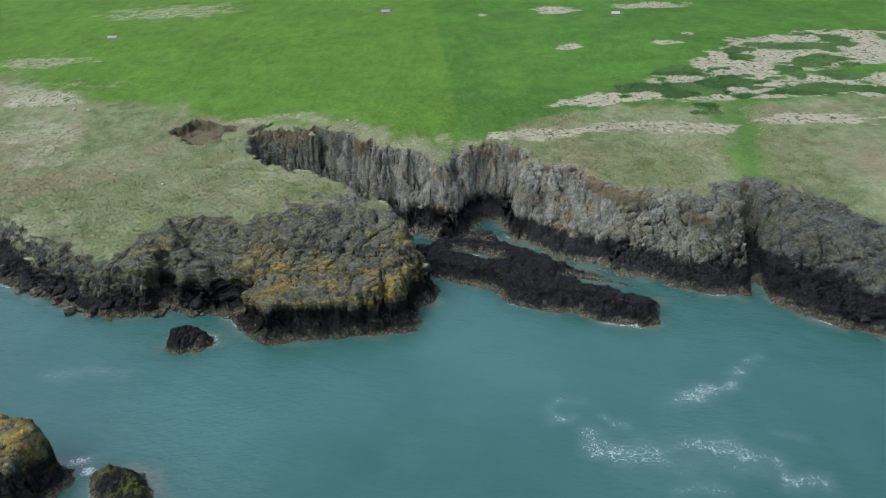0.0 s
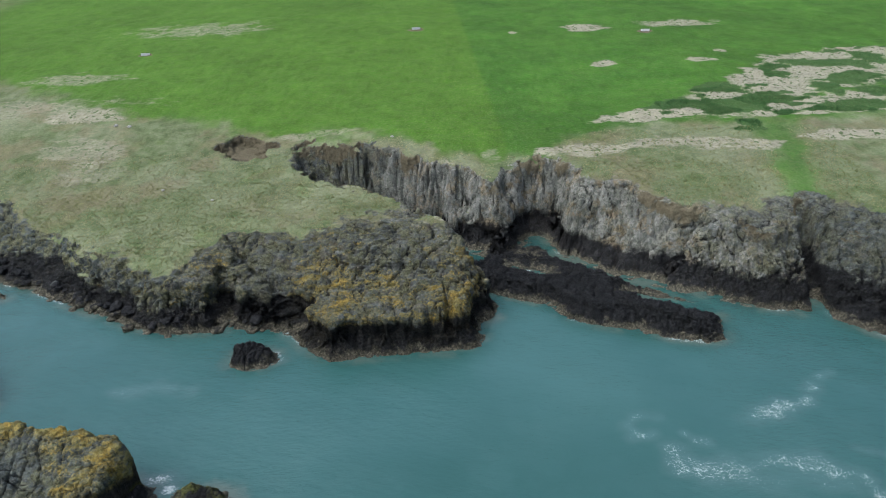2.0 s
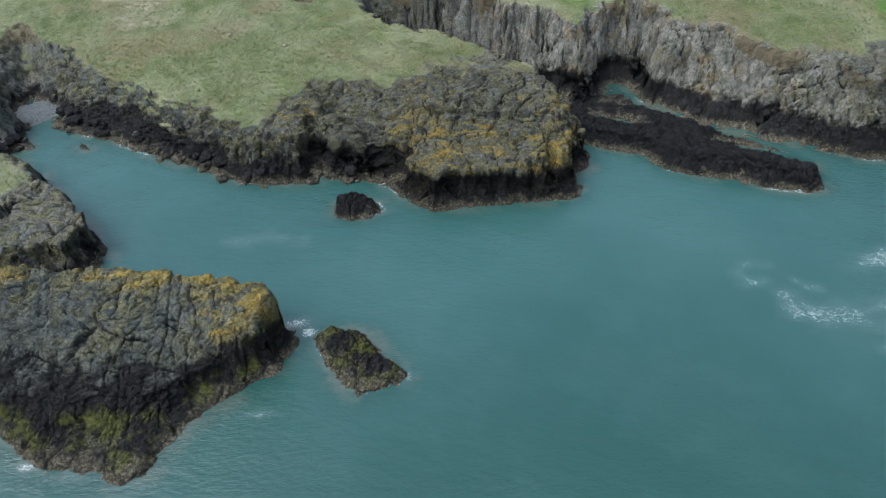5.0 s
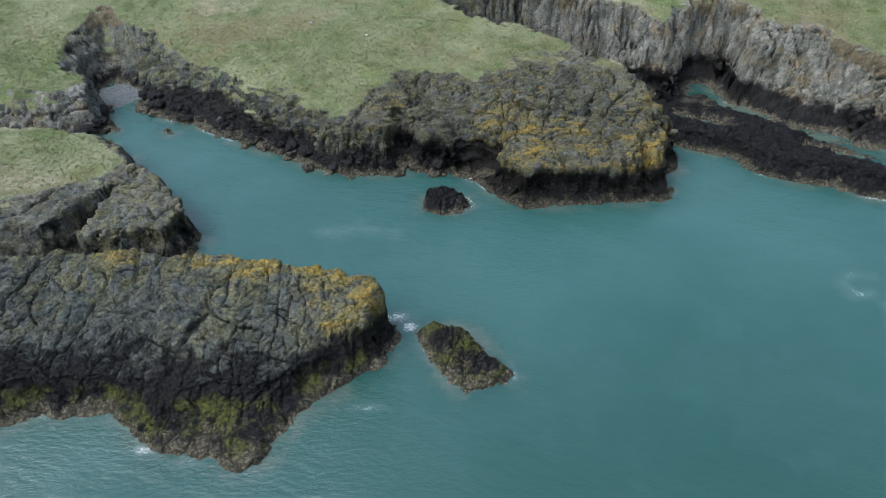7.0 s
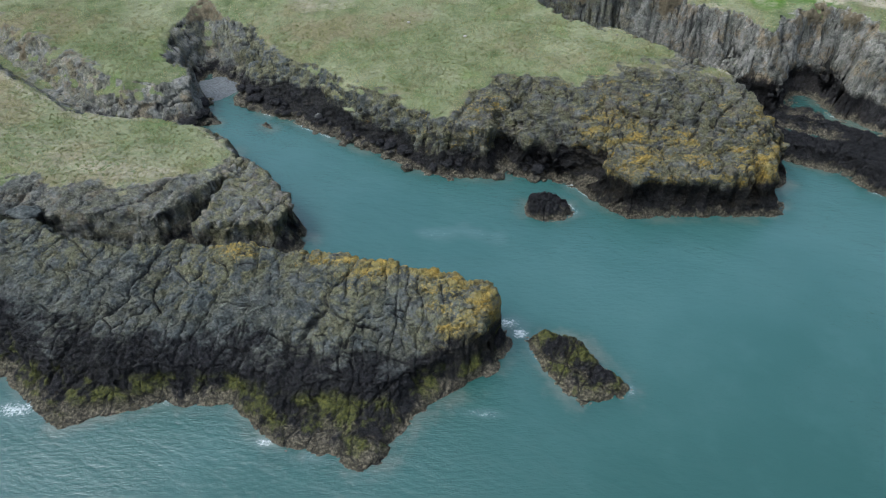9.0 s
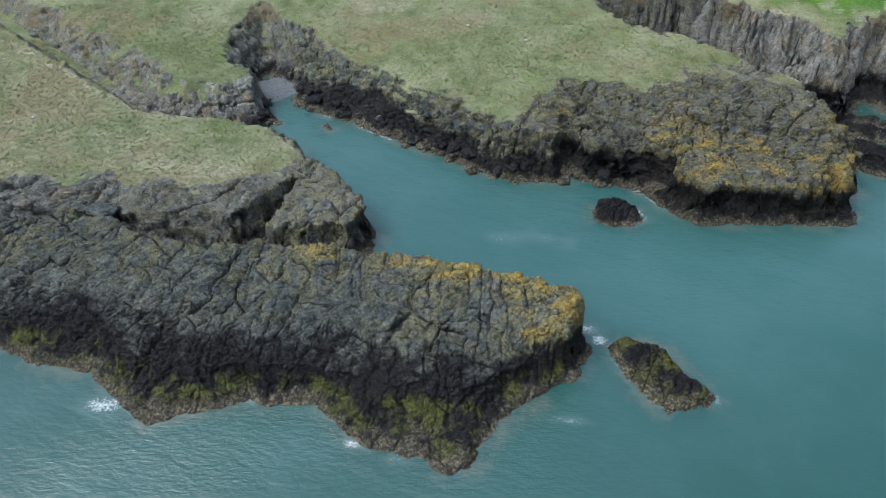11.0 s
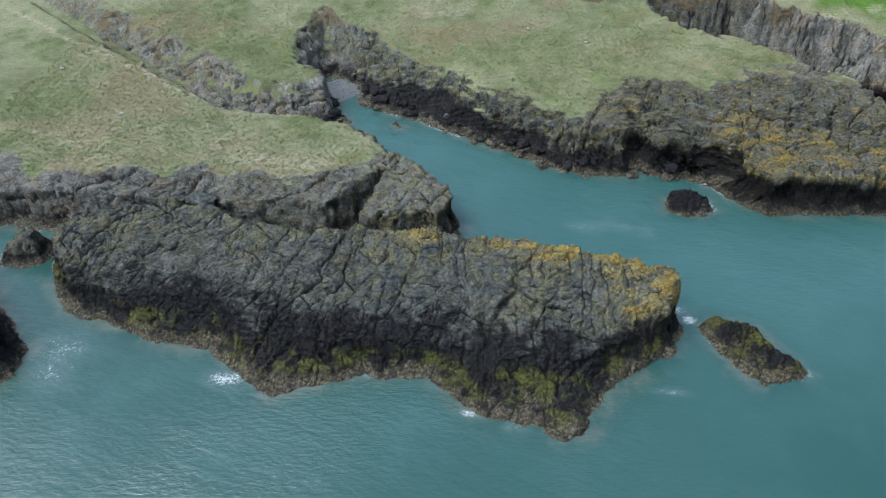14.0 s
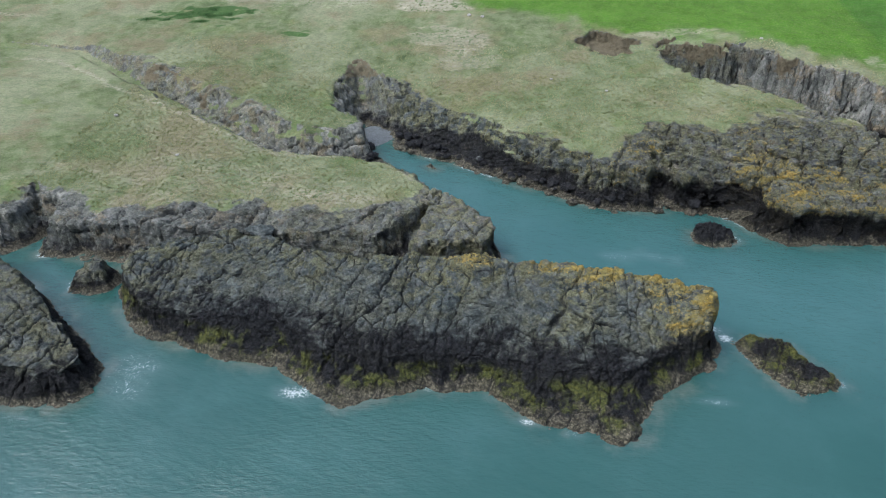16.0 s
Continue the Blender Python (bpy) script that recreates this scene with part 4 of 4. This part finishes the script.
def boulder_mesh(seed):
    bm = bmesh.new()
    bmesh.ops.create_icosphere(bm, subdivisions=3, radius=1.0)
    for v in bm.verts:
        p = v.co.copy()
        cell = noise.voronoi(p * 1.3 + Vector((seed * 7.1, 0, 0)))[0]
        v.co = p * (0.8 + 0.35 * (cell[1] - cell[0]) + 0.25 * noise.fractal(p * 1.6 + Vector((0, seed * 3.3, 0)), 1.0, 2.0, 4))
        v.co.z *= 0.66
    for f in bm.faces:
        f.smooth = True
    me = bpy.data.meshes.new("boulder")
    bm.to_mesh(me)
    bm.free()
    for key, value in (("tone", 0.1), ("lichen", 0.0), ("weed", 0.0), ("tide_shade", 3.5), ("bedded", 0.2), ("crack", 0.0)):
        a = me.attributes.new(key, 'FLOAT', 'POINT')
        a.data.foreach_set("value", np.full(len(me.vertices), value, np.float32))
    me.materials.append(ROCK)
    return me


stones = [boulder_mesh(k) for k in range(4)]
rng = random.Random(4)
placed = 0
while placed < 130:
    along = rng.random()
    if placed < 45:
        bx, by = rng.uniform(-110, -99), rng.uniform(104, 127)
    else:
        bx = -102 + 62 * along
        by = np.interp(bx, [-102, -90, -77, -63, -50, -40], [118.5, 112.8, 105.5, 98.2, 96.3, 96.2]) + rng.gauss(0.6, 1.4)
    hz = height_at(bx, by)
    if -0.6 < hz < 2.0:
        size = rng.choice((0.45, 0.6, 0.7, 0.9, 1.2))
        ob = new("boulder", rng.choice(stones))
        ob.matrix_world = pose(bx, by, max(hz, -0.2) + size * 0.2, rng.uniform(-20, 20), rng.uniform(-20, 20), rng.uniform(0, 360)) @ Matrix.Diagonal((size * rng.uniform(0.8, 1.4), size, size * rng.uniform(0.7, 1.1), 1))
        tagged(ob, "wet dark boulder on the rocky inlet shore", "boulder", "boulders along the inlet")
        placed += 1
perched = new("boulder", stones[1])
perched.matrix_world = pose(-115.4, 70.6, 6.3, 0, 6, 12) @ Matrix.Diagonal((2.5, 1.5, 1.1, 1))
tagged(perched, "rounded grey boulder wedged over a dark hollow", "boulder")

# pebble beach at the head of the inlet
PEBBLES = plain("grey_pebbles", (0.15, 0.165, 0.17), 0.8, (0.06, 0.066, 0.07), 3.0)
bx, by = np.meshgrid(np.arange(-116, -100, 0.4), np.arange(115, 131, 0.4))
inside = np.hypot((bx + 109.3) / 4.6, (by - 123.3) / 5.4) + 0.12 * fbm(bx / 2, by / 2, None, 3, 5)
beach = sheet("beach", bx, by, 0.55 - 0.35 * np.hypot((bx + 111) / 5, (by - 125) / 6) ** 2 + 0.05 * fbm(bx, by, None, 2, 6), PEBBLES, inside < 1.0)
tagged(beach, "small grey pebble beach at the inlet's head", "beach", kind="structure")


# ---- pale stones lying on the turf ----
PALE_STONE = plain("pale_stone", (0.40, 0.39, 0.36), 0.85, (0.25, 0.24, 0.22), 2.0)
for k, (px, py, size) in enumerate([(-161.5, 108, 0.45), (-88.4, 163, 0.5), (-91.9, 163.5, 0.55), (-22.2, 149.3, 0.4), (-70, 133, 0.35), (-140, 92, 0.4), (-118, 99, 0.3), (-58, 128, 0.35)]):
    me = stones[k % 4].copy()
    me.materials.clear()
    me.materials.append(PALE_STONE)
    ob = new("stone", me)
    ob.matrix_world = pose(px, py, height_at(px, py) + size * 0.25, 0, 0, 47 * k) @ Matrix.Diagonal((size * 1.2, size, size, 1))
    tagged(ob, "pale weathered stone lying in rough grass", "stone", "stones on the turf")


# ---- water troughs ----
GALV = plain("galvanised_steel", (0.62, 0.64, 0.66), 0.45, (0.5, 0.52, 0.54), 3.0)
# trough water is pale because reflected sky is painted into its base colour
POOL = plain("trough_water", (0.55, 0.58, 0.6), 0.1)


def trough():
    base = new("water_trough")
    bm = bmesh.new()
    bmesh.ops.create_cube(bm, size=1.0, matrix=Matrix.Diagonal((2.6, 1.0, 0.6, 1)) @ Matrix.Translation((0, 0, 0.5)))
    lid = max(bm.faces, key=lambda f: f.calc_center_median().z)
    bmesh.ops.inset_individual(bm, faces=[lid], thickness=0.05)
    for v in lid.verts:
        v.co.z -= 0.4
    bmesh.ops.bevel(bm, geom=[e for e in bm.edges if abs(e.verts[0].co.z - e.verts[1].co.z) > 0.5], offset=0.08, segments=2, affect='EDGES')
    link("basin", bm, GALV, base)
    bm = bmesh.new()
    bmesh.ops.create_cube(bm, size=1.0, matrix=Matrix.Translation((0, 0, 0.46)) @ Matrix.Diagonal((2.46, 0.86, 0.04, 1)))
    link("water", bm, POOL, base, "still water reflecting the sky")
    for sx_ in (-1.0, 1.0):
        bm = bmesh.new()
        bmesh.ops.create_cube(bm, size=1.0, matrix=Matrix.Translation((sx_, 0, 0.02)) @ Matrix.Diagonal((0.12, 1.1, 0.12, 1)))
        link("foot", bm, GALV, base)
    return tagged(base, "pale galvanised water trough on worn bare ground", "trough", "troughs in the fields")


first = trough()
for k, (px, py, turn) in enumerate(TROUGHS):
    m = pose(px, py, height_at(px, py) - 0.02, 0, 0, turn)
    if k:
        copy_thing(first, m)
    else:
        first.matrix_basis = m


# ---- plants ----
def blades_of(name, spots, mat, label, category, low, high, spread, leaves):
    """Many narrow leaves, a clump at each spot."""
    r = np.random.default_rng(7)
    p = np.repeat(np.array(spots), leaves, axis=0)
    n = len(p)
    turn, lean, h = r.uniform(0, 2 * np.pi, n), r.uniform(0.1, 0.7, n), r.uniform(low, high, n)
    off = r.normal(0, spread, (n, 2))
    w = r.uniform(0.03, 0.07, n) * (high / 0.35)
    c, s_ = np.cos(turn), np.sin(turn)
    root = p + np.stack([off[:, 0], off[:, 1], 0 * h - 0.03], -1)
    tip = root + np.stack([c * h * lean, s_ * h * lean, h], -1)
    left, right = root + np.stack([-s_ * w, c * w, 0 * h], -1), root - np.stack([-s_ * w, c * w, 0 * h], -1)
    co = np.stack([left, right, tip], 1).reshape(-1, 3)
    me = bpy.data.meshes.new(name)
    me.from_pydata(co.tolist(), [], np.arange(n * 3).reshape(-1, 3).tolist())
    me.materials.append(mat)
    return tagged(new(name, me), label, category, kind="stuff")


def blade_material(name, a, b, c):
    g = Graph(name)
    rnd = g.nodes.new("ShaderNodeNewGeometry").outputs["Random Per Island"]
    return g.finish(g.mix(g.step(0.4, 0.65, g.noise(0.2, 4)), g.mix(rnd, a, b), g.mix(rnd, b, c)), 0.85, None, 0.15)


ys_, xs_ = np.nonzero((grass > 0.6) & (X > -165) & (X < 75) & (Y < 150) & (green < 0.5) & (slope < 0.9))
pick = np.random.default_rng(3).choice(len(ys_), 26000, replace=False)
tufts = np.stack([XX[ys_[pick], xs_[pick]], YY[ys_[pick], xs_[pick]], ZZ[ys_[pick], xs_[pick]]], -1)
tufts[:, :2] += np.random.default_rng(5).normal(0, 0.15, (len(tufts), 2))
blades_of("grass_tussocks", tufts, blade_material("rough_grass", (0.12, 0.15, 0.045), (0.24, 0.24, 0.11), (0.36, 0.33, 0.2)), "rough olive and straw-coloured clifftop grass", "grass", 0.12, 0.34, 0.14, 6)
ys_, xs_ = np.nonzero((bracken > 0.6) & (rag > -0.2))
pick = np.random.default_rng(8).choice(len(ys_), min(1700, len(ys_)), replace=False)
clumps = np.stack([XX[ys_[pick], xs_[pick]], YY[ys_[pick], xs_[pick]], ZZ[ys_[pick], xs_[pick]]], -1)
blades_of("bracken_patch", clumps, blade_material("dark_bracken", (0.045, 0.11, 0.035), (0.075, 0.15, 0.05), (0.12, 0.18, 0.07)), "dark green low scrub among the dry grass", "scrub", 0.2, 0.5, 0.5, 14)
